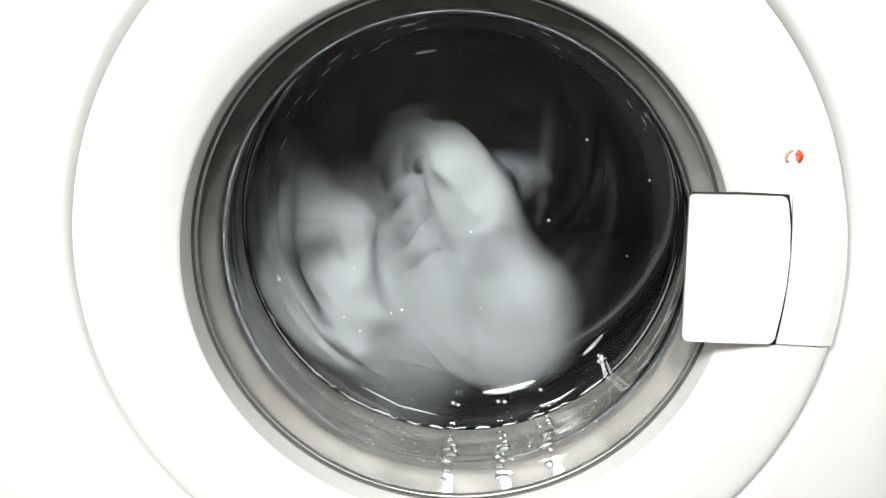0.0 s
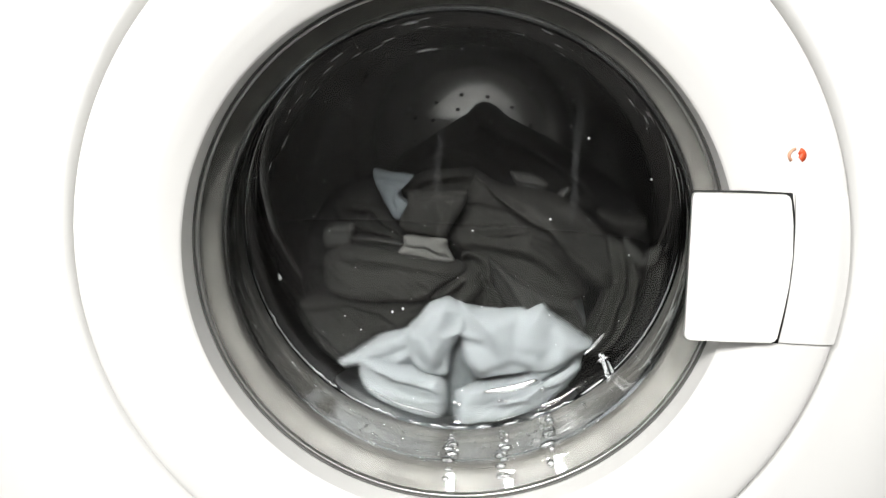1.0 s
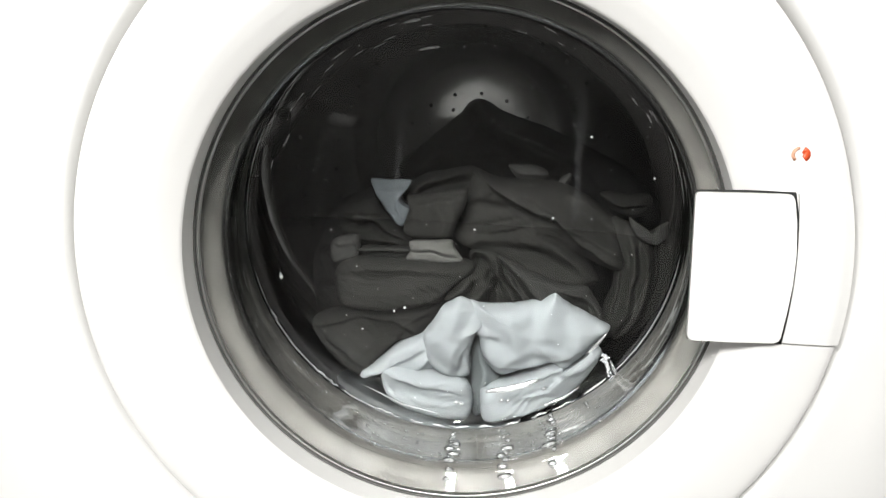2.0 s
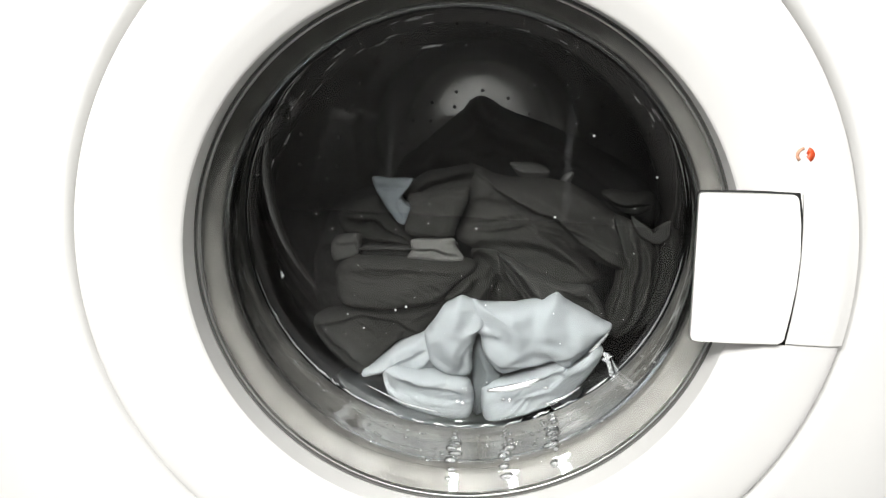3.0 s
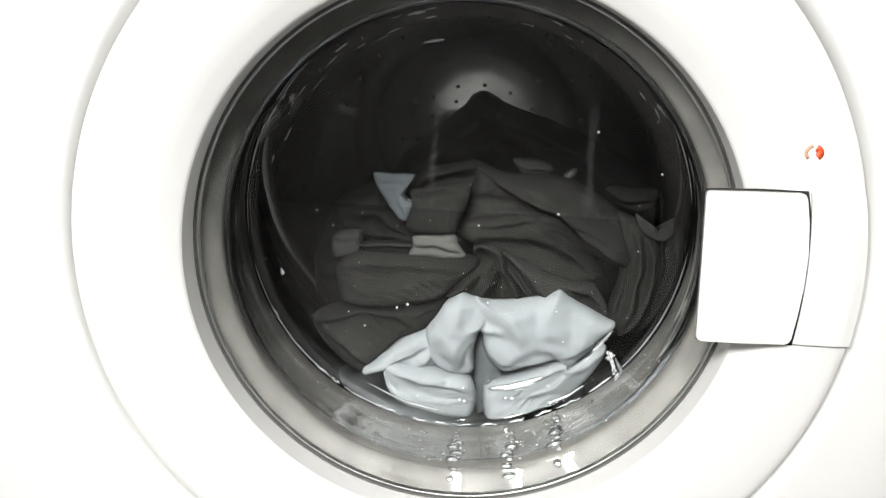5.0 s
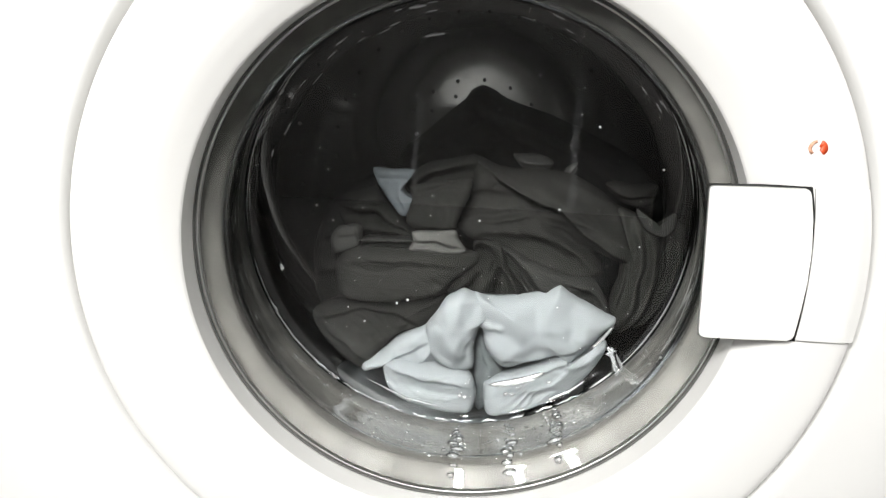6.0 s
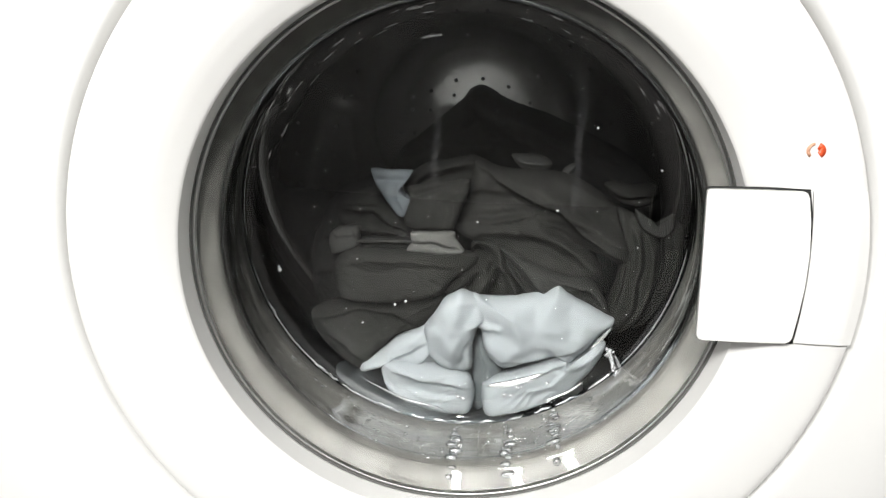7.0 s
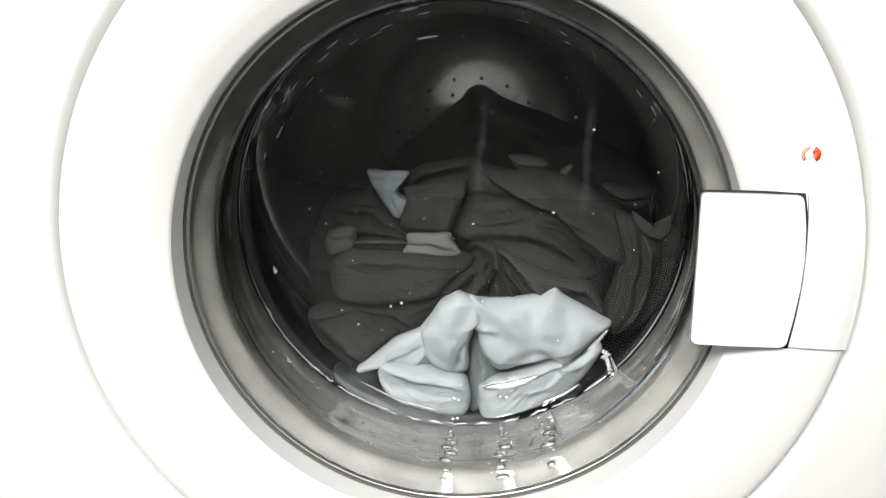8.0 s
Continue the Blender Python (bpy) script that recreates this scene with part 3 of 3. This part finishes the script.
        bm.faces.new((back, tuck[j], tuck[i]))
    return part(name, bm, mat, parent, label)


def garment(name, label, category="garment"):
    ob = tagged(new(name), label, category, "laundry in the drum")
    ob.location = (0, 0.2, AXIS_Z)
    return ob


WHITE = garment('white_shirt', 'crumpled wet white cotton shirt pressed against the glass', 'shirt')
fold_piece('folded_body', [(9, -69), (20, -71), (36, -70), (58, -66), (72, -60), (76, -59), (84, -65), (97, -71), (113, -79), (120, -84), (113, -93), (105, -103), (97, -112), (89, -120), (77, -116), (62, -120), (46, -126), (34, -128), (25, -121), (19, -110), (16, -97), (11, -93), (5, -86)],
           0.143, 0.020, WHITE_COTTON, WHITE, (),
           [([(16, -97), (21, -109), (33, -118), (51, -118)], 11, 2.5, 4),
            ([(53, -119), (74, -109), (89, -106), (104, -94)], 10, 3, 4),
            ([(77, -60), (70, -79), (67, -96)], 14, 9, 3),
            ([(79, -65), (88, -85), (88, -108)], 7, 9, -3),
            ([(13, -76), (23, -89), (38, -100)], 10, 7, -3),
            ([(100, -75), (94, -89), (94, -103)], 6, 10, 2.5),
            ([(40, -121), (61, -110), (83, -109)], 5, 5, -4),
            ([(41, -72), (40, -88), (52, -101)], 9, 5, 2.5),
            ([(58, -68), (57, -82)], 5, 5, -2),
            ([(19, -94), (27, -92), (34, -95)], 4, 2, 2)],
           slope=0, lean=0, seed=3.1, around=220, rings=56, centre=(58, -93))
fold_piece('front_fold', [(-28, -98), (-22, -89), (-14, -75), (-7, -70), (0, -66), (9, -69), (18, -74), (22, -84), (16, -91), (13, -101), (11, -114), (11, -130), (-4, -133), (-21, -124), (-26, -111)],
           0.144, 0.018, WHITE_COTTON, WHITE, (),
           [([(-3, -129), (3, -111), (10, -97), (18, -87)], 9, 3, 5),
            ([(14, -93), (6, -103), (1, -120), (-1, -130)], 7, 5, -4),
            ([(1, -68), (0, -82), (-8, -97)], 12, 12, 3),
            ([(-19, -93), (-10, -101), (-9, -120)], 9, 9, 2.5),
            ([(10, -72), (8, -84), (1, -96)], 6, 6, -3),
            ([(-23, -102), (-16, -116), (-4, -125)], 6, 4, -2)],
           slope=0, lean=0, seed=4.4, around=150, rings=44, centre=(-5, -99))
fold_piece('sleeve', [(-61, -130), (-53, -125), (-33, -127), (-11, -129), (6, -133), (13, -141), (15, -157), (9, -168), (-12, -168), (-36, -162), (-54, -153)],
           0.142, 0.016, WHITE_COTTON, WHITE, [(85, 0.03, 0.0015)],
           [([(-53, -130), (-31, -135), (-4, -138), (11, -142)], 6, 2, 3.5),
            ([(-57, -133), (-55, -142), (-48, -146)], 3, 2, -3),
            ([(-48, -141), (-21, -147), (8, -150)], 7, 4, -2.5),
            ([(-33, -130), (-17, -135), (-8, -132)], 4, 3, 2)],
           slope=0, lean=0, seed=5.2, around=140, rings=40)
fold_piece('tail', [(-77, -141), (-77, -136), (-68, -129), (-58, -120), (-50, -112), (-35, -104), (-24, -100), (-15, -112), (-17, -127), (-28, -133), (-47, -130), (-63, -135)],
           0.153, 0.014, WHITE_COTTON, WHITE, [(45, 0.03, 0.0015)],
           [([(-73, -135), (-55, -126), (-39, -117), (-24, -106)], 8, 2.5, 4),
            ([(-32, -128), (-25, -120), (-19, -110)], 6, 2.5, 4),
            ([(-50, -122), (-35, -115)], 5, 5, -3)],
           slope=0, lean=0, seed=7.4, around=130, rings=40)
fold_piece('hem', [(20, -147), (26, -140), (36, -135), (56, -126), (77, -115), (86, -113), (89, -118), (103, -109), (110, -100), (115, -108), (97, -138), (70, -158), (46, -169), (25, -172)],
           0.147, 0.016, WHITE_COTTON, WHITE, [(-60, 0.03, 0.0015)],
           [([(28, -140), (54, -130), (84, -118)], 5, 2, 3),
            ([(85, -115), (85, -125), (75, -137), (55, -144)], 6, 2, 3),
            ([(35, -150), (60, -147), (81, -136)], 7, 5, -2.5),
            ([(89, -120), (102, -115), (110, -105)], 6, 3, 2.5)],
           slope=0, lean=0, seed=9, around=150, rings=40)
# fills the notch; its shade is put in as a darker cotton
fold_piece('shaded_lining', [(11, -121), (17, -101), (31, -125), (38, -144), (27, -160), (21, -173), (13, -166)],
           0.162, 0.012, SHADED_WHITE, WHITE, (),
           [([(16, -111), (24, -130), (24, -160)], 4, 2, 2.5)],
           slope=0, lean=0, seed=10, around=70, rings=22, label='inner layer of the shirt, darkened for the shade in the notch')

SHIRT = garment('grey_shirt', 'crumpled dark grey cotton shirt with long folds', 'shirt')
fold_piece('body', [(-2, 29), (6, 30), (18, 25), (33, 23), (58, 23), (85, 19), (102, 11), (117, 0), (132, -7), (147, -22), (146, -37), (134, -47), (119, -42), (103, -37), (109, -47), (112, -56), (101, -61), (78, -60), (50, -50), (28, -40), (10, -36), (-7, -29), (-9, -20), (-5, -5), (-1, 11)],
           0.183, 0.026, GREY_COTTON, SHIRT, [(62, 0.05, 0.003)],
           [([(3, 29), (23, 18), (48, 6), (71, -3), (97, -22), (119, -36), (134, -47)], 14, 2.2, 13.5),
            ([(-9, -20), (-5, -8), (2, 4), (15, 11)], 8, 2, 6.8),
            ([(-5, -16), (20, -13), (49, -6)], 4, 1.8, -8.1),
            ([(-2, -16), (25, -14), (51, -8)], 8, 2, 5.4),
            ([(-6, -32), (12, -23), (34, -21), (61, -24), (85, -35), (104, -50)], 16, 5, 6.8),
            ([(22, -40), (50, -48), (78, -57), (105, -59)], 9, 2, 6.8),
            ([(71, 21), (99, 10), (120, -3), (147, -24)], 11, 5, 6.8),
            ([(71, -4), (94, -11), (115, -24), (129, -31)], 7, 3, 5.4),
            ([(61, -15), (84, -28), (103, -41), (118, -56)], 6, 3, -10.8),
            ([(22, 23), (54, 14), (82, -2)], 7, 3, 4.1),
            ([(3, 11), (32, 10), (59, 2)], 9, 4, 4.1),
            ([(44, -30), (67, -34), (90, -47)], 7, 3, -4.7),
            ([(19, 1), (46, 1), (71, -6)], 9, 5, -4.1)],
           slope=0.25, lean=0, seed=11, around=240, rings=64, centre=(56, -16))
fold_piece('sleeve', [(20, -33), (35, -37), (53, -45), (80, -53), (101, -57), (111, -68), (119, -84), (124, -96), (102, -92), (74, -85), (56, -79), (45, -65), (33, -51)],
           0.166, 0.018, MID_GREY, SHIRT, [(50, 0.04, 0.0025)],
           [([(26, -35), (43, -54), (60, -76)], 5, 2, -12.2),
            ([(30, -35), (49, -51), (71, -71), (83, -79)], 13, 3, 6.8),
            ([(81, -56), (99, -62), (110, -75), (115, -92)], 8, 2, 6.8),
            ([(90, -65), (102, -71), (105, -85)], 5, 4, -8.1),
            ([(53, -46), (81, -57), (94, -60)], 6, 3, 4.1)],
           slope=0.2, lean=0, seed=13, around=170, rings=44)
fold_piece('tail', [(118, -3), (131, -4), (144, -14), (154, -25), (155, -48), (150, -73), (138, -92), (125, -100), (117, -81), (123, -59), (124, -44), (128, -32)],
           0.170, 0.018, GREY_COTTON, SHIRT, [(10, 0.03, 0.002)],
           [([(130, -8), (135, -30), (133, -59), (125, -92)], 8, 2, 8.1),
            ([(142, -16), (146, -39), (143, -65), (134, -92)], 7, 2, 8.1),
            ([(137, -17), (141, -39), (138, -68)], 4, 3, -8.1),
            ([(127, -36), (128, -59), (122, -83)], 4, 3, -6.8),
            ([(151, -25), (152, -53), (146, -77)], 4, 3, -5.4)],
           slope=0.1, lean=0, seed=15, around=160, rings=44)
fold_piece('collar', [(-52, 2), (-48, 13), (-36, 23), (-19, 27), (0, 31), (8, 25), (4, 12), (-13, 9), (-36, 3), (-46, -2)],
           0.196, 0.014, DARK_COTTON, SHIRT, (),
           [([(-46, 7), (-32, 19), (2, 27)], 9, 3, 5.4),
            ([(-43, 6), (-25, 16), (3, 19)], 4, 3, -6.8)],
           slope=0, lean=0, seed=16, around=110, rings=30)
fold_piece('flap', [(-47, 8), (-37, 11), (-17, 14), (-1, 17), (2, 13), (-1, 1), (-5, -9), (-8, -19), (-11, -24), (-27, -25), (-46, -24), (-49, -16), (-45, -3)],
           0.174, 0.010, GREY_COTTON, SHIRT, (),
           [([(-41, 4), (-24, 9), (-2, 12)], 5, 2, -4.1),
            ([(-7, 12), (-9, -6), (-11, -22)], 9, 4, 3.4),
            ([(-39, -1), (-36, -14), (-38, -23)], 9, 7, 2),
            ([(-25, 4), (-16, -9), (-14, -22)], 6, 6, -2)],
           slope=0, lean=0, seed=18, around=110, rings=34, label='square turned-up flap')
fold_piece('twisted_cuff', [(-9, -63), (1, -54), (9, -49), (5, -39), (9, -33), (19, -31), (27, -33), (32, -42), (38, -55), (48, -68), (58, -82), (34, -86), (15, -85), (-8, -79), (-17, -75)],
           0.168, 0.020, GREY_COTTON, SHIRT, (),
           [([(13, -42), (11, -41)], 7, 7, -29.7),
            ([(26, -33), (28, -44), (23, -56), (12, -67), (-1, -76)], 6, 2, 9.5),
            ([(21, -46), (27, -60), (22, -77)], 5, 3, -13.5),
            ([(28, -45), (36, -59), (49, -75)], 6, 2, 8.1),
            ([(22, -48), (33, -65), (40, -81)], 4, 3, -8.1),
            ([(8, -52), (0, -59), (-9, -74)], 5, 2, 6.8),
            ([(14, -56), (7, -66), (-1, -71)], 4, 3, -6.8)],
           slope=0, lean=0, seed=20, around=150, rings=44, label='tightly twisted cuff')

TROUSERS = garment('grey_trousers', 'dark grey trousers with pale waistband patches', 'trousers')
fold_piece('leg', [(-105, -59), (-98, -48), (-81, -43), (-45, -42), (-9, -42), (8, -43), (11, -50), (1, -58), (-8, -66), (-15, -76), (-30, -81), (-53, -85), (-80, -86), (-98, -84), (-104, -73)],
           0.165, 0.020, GREY_COTTON, TROUSERS, [(80, 0.05, 0.002)],
           [([(-99, -53), (-63, -47), (-27, -48), (6, -46)], 12, 4, 5.4),
            ([(-96, -69), (-62, -70), (-31, -60), (0, -49)], 12, 8, 5.4),
            ([(-81, -61), (-45, -55), (-13, -52)], 6, 6, -3.4),
            ([(-99, -84), (-62, -81), (-22, -72), (-4, -59)], 7, 3, 5.4),
            ([(-53, -85), (-35, -73), (-13, -62)], 7, 5, -2.7)],
           slope=0.15, lean=0, seed=17, around=180, rings=46)
fold_piece('leg', [(-123, -100), (-99, -90), (-58, -85), (-26, -80), (-10, -75), (-16, -92), (-28, -105), (-50, -114), (-65, -129), (-79, -146), (-98, -137), (-114, -122)],
           0.168, 0.020, GREY_COTTON, TROUSERS, [(60, 0.04, 0.0025)],
           [([(-121, -103), (-90, -92), (-57, -91), (-37, -98), (-29, -105)], 9, 2.5, 6.8),
            ([(-110, -108), (-91, -120), (-70, -137)], 9, 3, 5.4),
            ([(-99, -104), (-71, -100), (-46, -103)], 8, 8, -4.1),
            ([(-58, -87), (-37, -88), (-21, -83)], 6, 3, 4.7),
            ([(-80, -120), (-66, -109), (-43, -105)], 8, 4, -3.4),
            ([(-53, -99), (-43, -103), (-51, -114)], 3, 3, -4.1)],
           slope=0.15, lean=0, seed=19, around=170, rings=44)
fold_piece('waistband', [(-83, -36), (-65, -35), (-43, -35), (-45, -45), (-60, -47), (-83, -48)],
           0.180, 0.007, BLACK_COTTON, TROUSERS, (),
           [([(-83, -38), (-63, -36), (-44, -36)], 1.6, 1.2, 3),
            ([(-79, -46), (-60, -44), (-46, -44)], 1.6, 1.2, -2)],
           slope=0, lean=0, seed=21, around=70, rings=20, label='black waistband')
fold_piece('waistband_stripe', [(-83, -36), (-63, -34), (-44, -34), (-44, -36), (-63, -36), (-83, -38)],
           0.176, 0.002, MID_GREY, TROUSERS, (),
           [],
           slope=0, lean=0, seed=22, around=50, rings=8, label='thin grey stripe')
fold_piece('waistband_patch', [(-43, -28), (-26, -26), (-10, -25), (-7, -31), (0, -41), (-10, -45), (-32, -45), (-46, -44), (-43, -36)],
           0.175, 0.006, WHITE_BAND, TROUSERS, (),
           [([(-42, -36), (-24, -37), (-3, -40)], 2.2, 1, -2),
            ([(-41, -34), (-24, -34), (-7, -36)], 4, 1.5, 1.6),
            ([(-39, -41), (-19, -42)], 2.5, 1.5, 1)],
           slope=0, lean=0, seed=23, around=90, rings=24, label='pale grey patch')
fold_piece('waistband_patch', [(-110, -39), (-105, -31), (-95, -28), (-86, -28), (-85, -38), (-88, -46), (-99, -50), (-107, -50)],
           0.182, 0.008, PALE_GREY, TROUSERS, (),
           [([(-102, -34), (-88, -33)], 4, 2, 2),
            ([(-88, -29), (-86, -43)], 3, 1.5, 2.7)],
           slope=0, lean=0, seed=25, around=70, rings=20, label='grey patch')

JACKET = garment('dark_sweater', 'dark sweater with a bluish white label showing', 'sweater')
fold_piece('sleeve', [(-109, -15), (-102, -6), (-86, -1), (-73, 2), (-63, -11), (-51, -22), (-44, -33), (-44, -40), (-62, -39), (-85, -39), (-102, -32)],
           0.192, 0.018, DARK_COTTON, JACKET, (),
           [([(-104, -13), (-81, -14), (-62, -21), (-46, -31)], 6, 2, 8.1),
            ([(-106, -10), (-86, -6), (-67, -9)], 7, 2.5, 6.8),
            ([(-100, -20), (-76, -19), (-50, -34)], 5, 3, -6.8),
            ([(-85, -31), (-62, -31), (-46, -36)], 6, 2, 5.4)],
           slope=0, lean=0, seed=27, around=140, rings=36)
fold_piece('label_patch', [(-77, 21), (-62, 21), (-45, 21), (-48, 14), (-52, 8), (-49, 1), (-44, -3), (-48, -15), (-54, -16), (-61, -7), (-70, 5)],
           0.179, 0.006, BLUE_WHITE, JACKET, (),
           [([(-75, 13), (-60, 12), (-48, 14)], 3, 1.2, -2),
            ([(-54, 11), (-55, -1), (-49, -14)], 4, 1.5, 2),
            ([(-62, 11), (-63, 1)], 3, 3, 1.2)],
           slope=0, lean=0, seed=29, around=90, rings=26, label='bluish white label patch')
fold_piece('body', [(-133, -68), (-126, -38), (-112, -12), (-88, 3), (-61, 10), (-32, 7), (-21, -31), (-57, -103), (-105, -127), (-127, -108)],
           0.208, 0.030, BLACK_COTTON, JACKET, [(40, 0.03, 0.004)],
           [([(-126, -47), (-97, -31), (-59, -24)], 8, 4, 8.1),
            ([(-125, -77), (-87, -60), (-49, -48)], 8, 4, 8.1)],
           slope=0, lean=0, seed=31, around=150, rings=40)
fold_piece('hem', [(152, -13), (161, -6), (173, -16), (173, -44), (164, -71), (149, -94), (140, -99), (151, -69), (154, -41)],
           0.178, 0.014, DARK_COTTON, JACKET, [(10, 0.02, 0.002)],
           [([(162, -10), (166, -35), (159, -64), (147, -94)], 6, 2, 6.8),
            ([(157, -17), (160, -45), (151, -74)], 4, 3, -6.8)],
           slope=0, lean=0, seed=32, around=110, rings=30)

BLANKET = garment('black_trousers', 'black cotton trousers heaped at the back of the drum', 'trousers')
fold_piece('heap', [(-72, 3), (-50, 30), (-26, 52), (-13, 63), (-5, 74), (5, 78), (15, 75), (26, 69), (45, 62), (75, 53), (111, 38), (159, 11), (179, -34), (92, -82), (14, -87), (-65, -55)],
           0.270, 0.050, BLACK_COTTON, BLANKET, [(60, 0.05, 0.006)],
           [([(-38, 30), (6, 60), (46, 50), (113, 23)], 14, 5, 10.8),
            ([(-5, 67), (11, 48), (42, 34)], 9, 4, -8.1),
            ([(-57, 14), (-18, 34), (17, 33)], 10, 4, 9.5),
            ([(51, 50), (87, 32), (124, 9)], 9, 4, 8.1)],
           slope=0.15, lean=0, seed=33, around=150, rings=40, centre=(35, -2))
fold_piece('cuff', [(33, 32), (45, 33), (59, 32), (67, 28), (65, 22), (51, 18), (40, 23)],
           0.214, 0.008, PALE_GREY, BLANKET, (),
           [([(37, 28), (50, 26), (65, 26)], 3, 2, 3.4)],
           slope=0, lean=0, seed=35, around=70, rings=20)
fold_piece('cuff', [(75, 16), (78, 24), (86, 28), (85, 21), (80, 15)],
           0.214, 0.006, PALE_GREY, BLANKET, (),
           [([(77, 17), (84, 26)], 2, 2, 2)],
           slope=0, lean=0, seed=36, around=50, rings=16)
fold_piece('pocket', [(110, 12), (119, 15), (133, 13), (152, 14), (153, 2), (141, -5), (128, -3), (117, 3)],
           0.208, 0.012, DARK_COTTON, BLANKET, (),
           [([(113, 10), (130, 6), (150, 8)], 5, 2, 5.4)],
           slope=0, lean=0, seed=37, around=80, rings=20)
fold_piece('drawstring', [(129, 3), (135, -4), (142, -12), (151, -16), (158, -10), (160, 0), (161, -2), (160, -12), (152, -19), (140, -15), (132, -6)],
           0.172, 0.003, MID_GREY, BLANKET, (),
           [],
           slope=0, lean=0, seed=38, around=90, rings=8, label='thin looped drawstring')
TOWEL = tagged(new("white_towel"), "wet white cotton towel tumbling in the drum", "towel", "laundry in the drum")
fold_piece("towel_fold", [(-132, 18), (-96, 58), (-40, 72), (10, 66), (60, 74), (112, 46), (126, -6), (98, -56), (40, -72), (-20, -84), (-80, -58)], 0.190, 0.022, WHITE_COTTON, TOWEL,
           [(75, 0.05, 0.007), (20, 0.035, 0.004)], [([(-80, 10), (60, -10)], 6, 4, -8), ([(-20, 50), (30, 0)], 9, 3, 5), ([(-110, 30), (-30, 45), (90, 30)], 12, 4, 6), ([(-60, -40), (20, -45), (90, -30)], 12, 4, 6)], seed=41.0, around=150, rings=36)
PILLOW = tagged(new("white_pillowcase"), "wet white pillowcase tumbling in the drum", "pillowcase", "laundry in the drum")
fold_piece("pillowcase_fold", [(-82, 6), (-70, 44), (-28, 58), (20, 50), (66, 54), (84, 14), (74, -36), (30, -52), (-24, -60), (-66, -40)], 0.190, 0.02, WHITE_COTTON, PILLOW,
           [(30, 0.045, 0.006), (-40, 0.03, 0.004)], [([(-50, 20), (40, -20)], 6, 4, -7), ([(-60, 30), (10, 30), (70, 20)], 10, 4, 5), ([(-50, -30), (10, -20), (60, -25)], 10, 4, 5)], seed=47.0, around=130, rings=32)
LAUNDRY = [SHIRT, TROUSERS, JACKET, BLANKET, DRUM]

# ---------------------------------------------------------------- what moves
TURN = [(0.0, 135), (0.1, 113), (0.2, 91), (0.3, 70), (0.4, 49), (0.5, 31), (0.6, 21.5), (0.7, 17.5), (0.8, 14), (0.9, 10), (1.0, 7), (1.2, 3), (1.5, 0.5), (1.8, 0), (8.0, 0)]


SLOSH = [(0.0, 82), (0.1, 68), (0.2, 58), (0.3, 47), (0.4, 37)] + TURN[5:]


def motions():
    walk(WHITE, [(t, pose(0, 0.2, AXIS_Z, 0, a, 0)) for t, a in SLOSH])
    for thing in LAUNDRY:
        walk(thing, [(t, pose(0, 0.2, AXIS_Z, 0, a, 0)) for t, a in TURN])
    walk(TOWEL, [(t, pose(x, y, AXIS_Z + z, 0, turn, 0) @ pose(0, 0, 0, twist)) for t, x, y, z, turn, twist in (
        (0.0, -0.006, 0.178, -0.040, 62, 26), (0.1, 0.012, 0.158, -0.052, 44, 0), (0.2, 0.032, 0.176, -0.125, 18, -25),
        (0.3, 0.010, 0.225, -0.180, 4, -62), (0.4, 0.0, 0.300, -0.208, 0, -88), (8.0, 0.0, 0.300, -0.208, 0, -88))])
    walk(PILLOW, [(t, pose(x, y, AXIS_Z + z, 0, turn, 0) @ pose(0, 0, 0, twist)) for t, x, y, z, turn, twist in (
        (0.0, -0.072, 0.176, -0.080, 40, 12), (0.1, -0.078, 0.168, 0.004, 40, 5), (0.2, -0.076, 0.160, -0.046, 25, 0),
        (0.3, -0.062, 0.172, -0.088, 10, 0), (0.4, -0.040, 0.205, -0.105, 5, 0), (0.6, 0.005, 0.225, -0.120, 0, 0), (0.9, 0.030, 0.228, -0.125, 0, 0), (8.0, 0.030, 0.228, -0.125, 0, 0))])
    walk(STREAM_A, [(t, pose(x, 0.150, AXIS_Z)) for t, x in ((0.0, -0.022), (0.6, -0.008), (1.5, -0.040), (3.5, -0.058), (4.5, -0.022), (6.0, -0.040), (8.0, 0.012))])
    walk(STREAM_B, [(t, pose(x, 0.152, AXIS_Z)) for t, x in ((0.0, 0.060), (0.6, 0.077), (1.5, 0.085), (3.5, 0.072), (4.5, 0.092), (6.0, 0.075), (8.0, 0.088))])


motions()
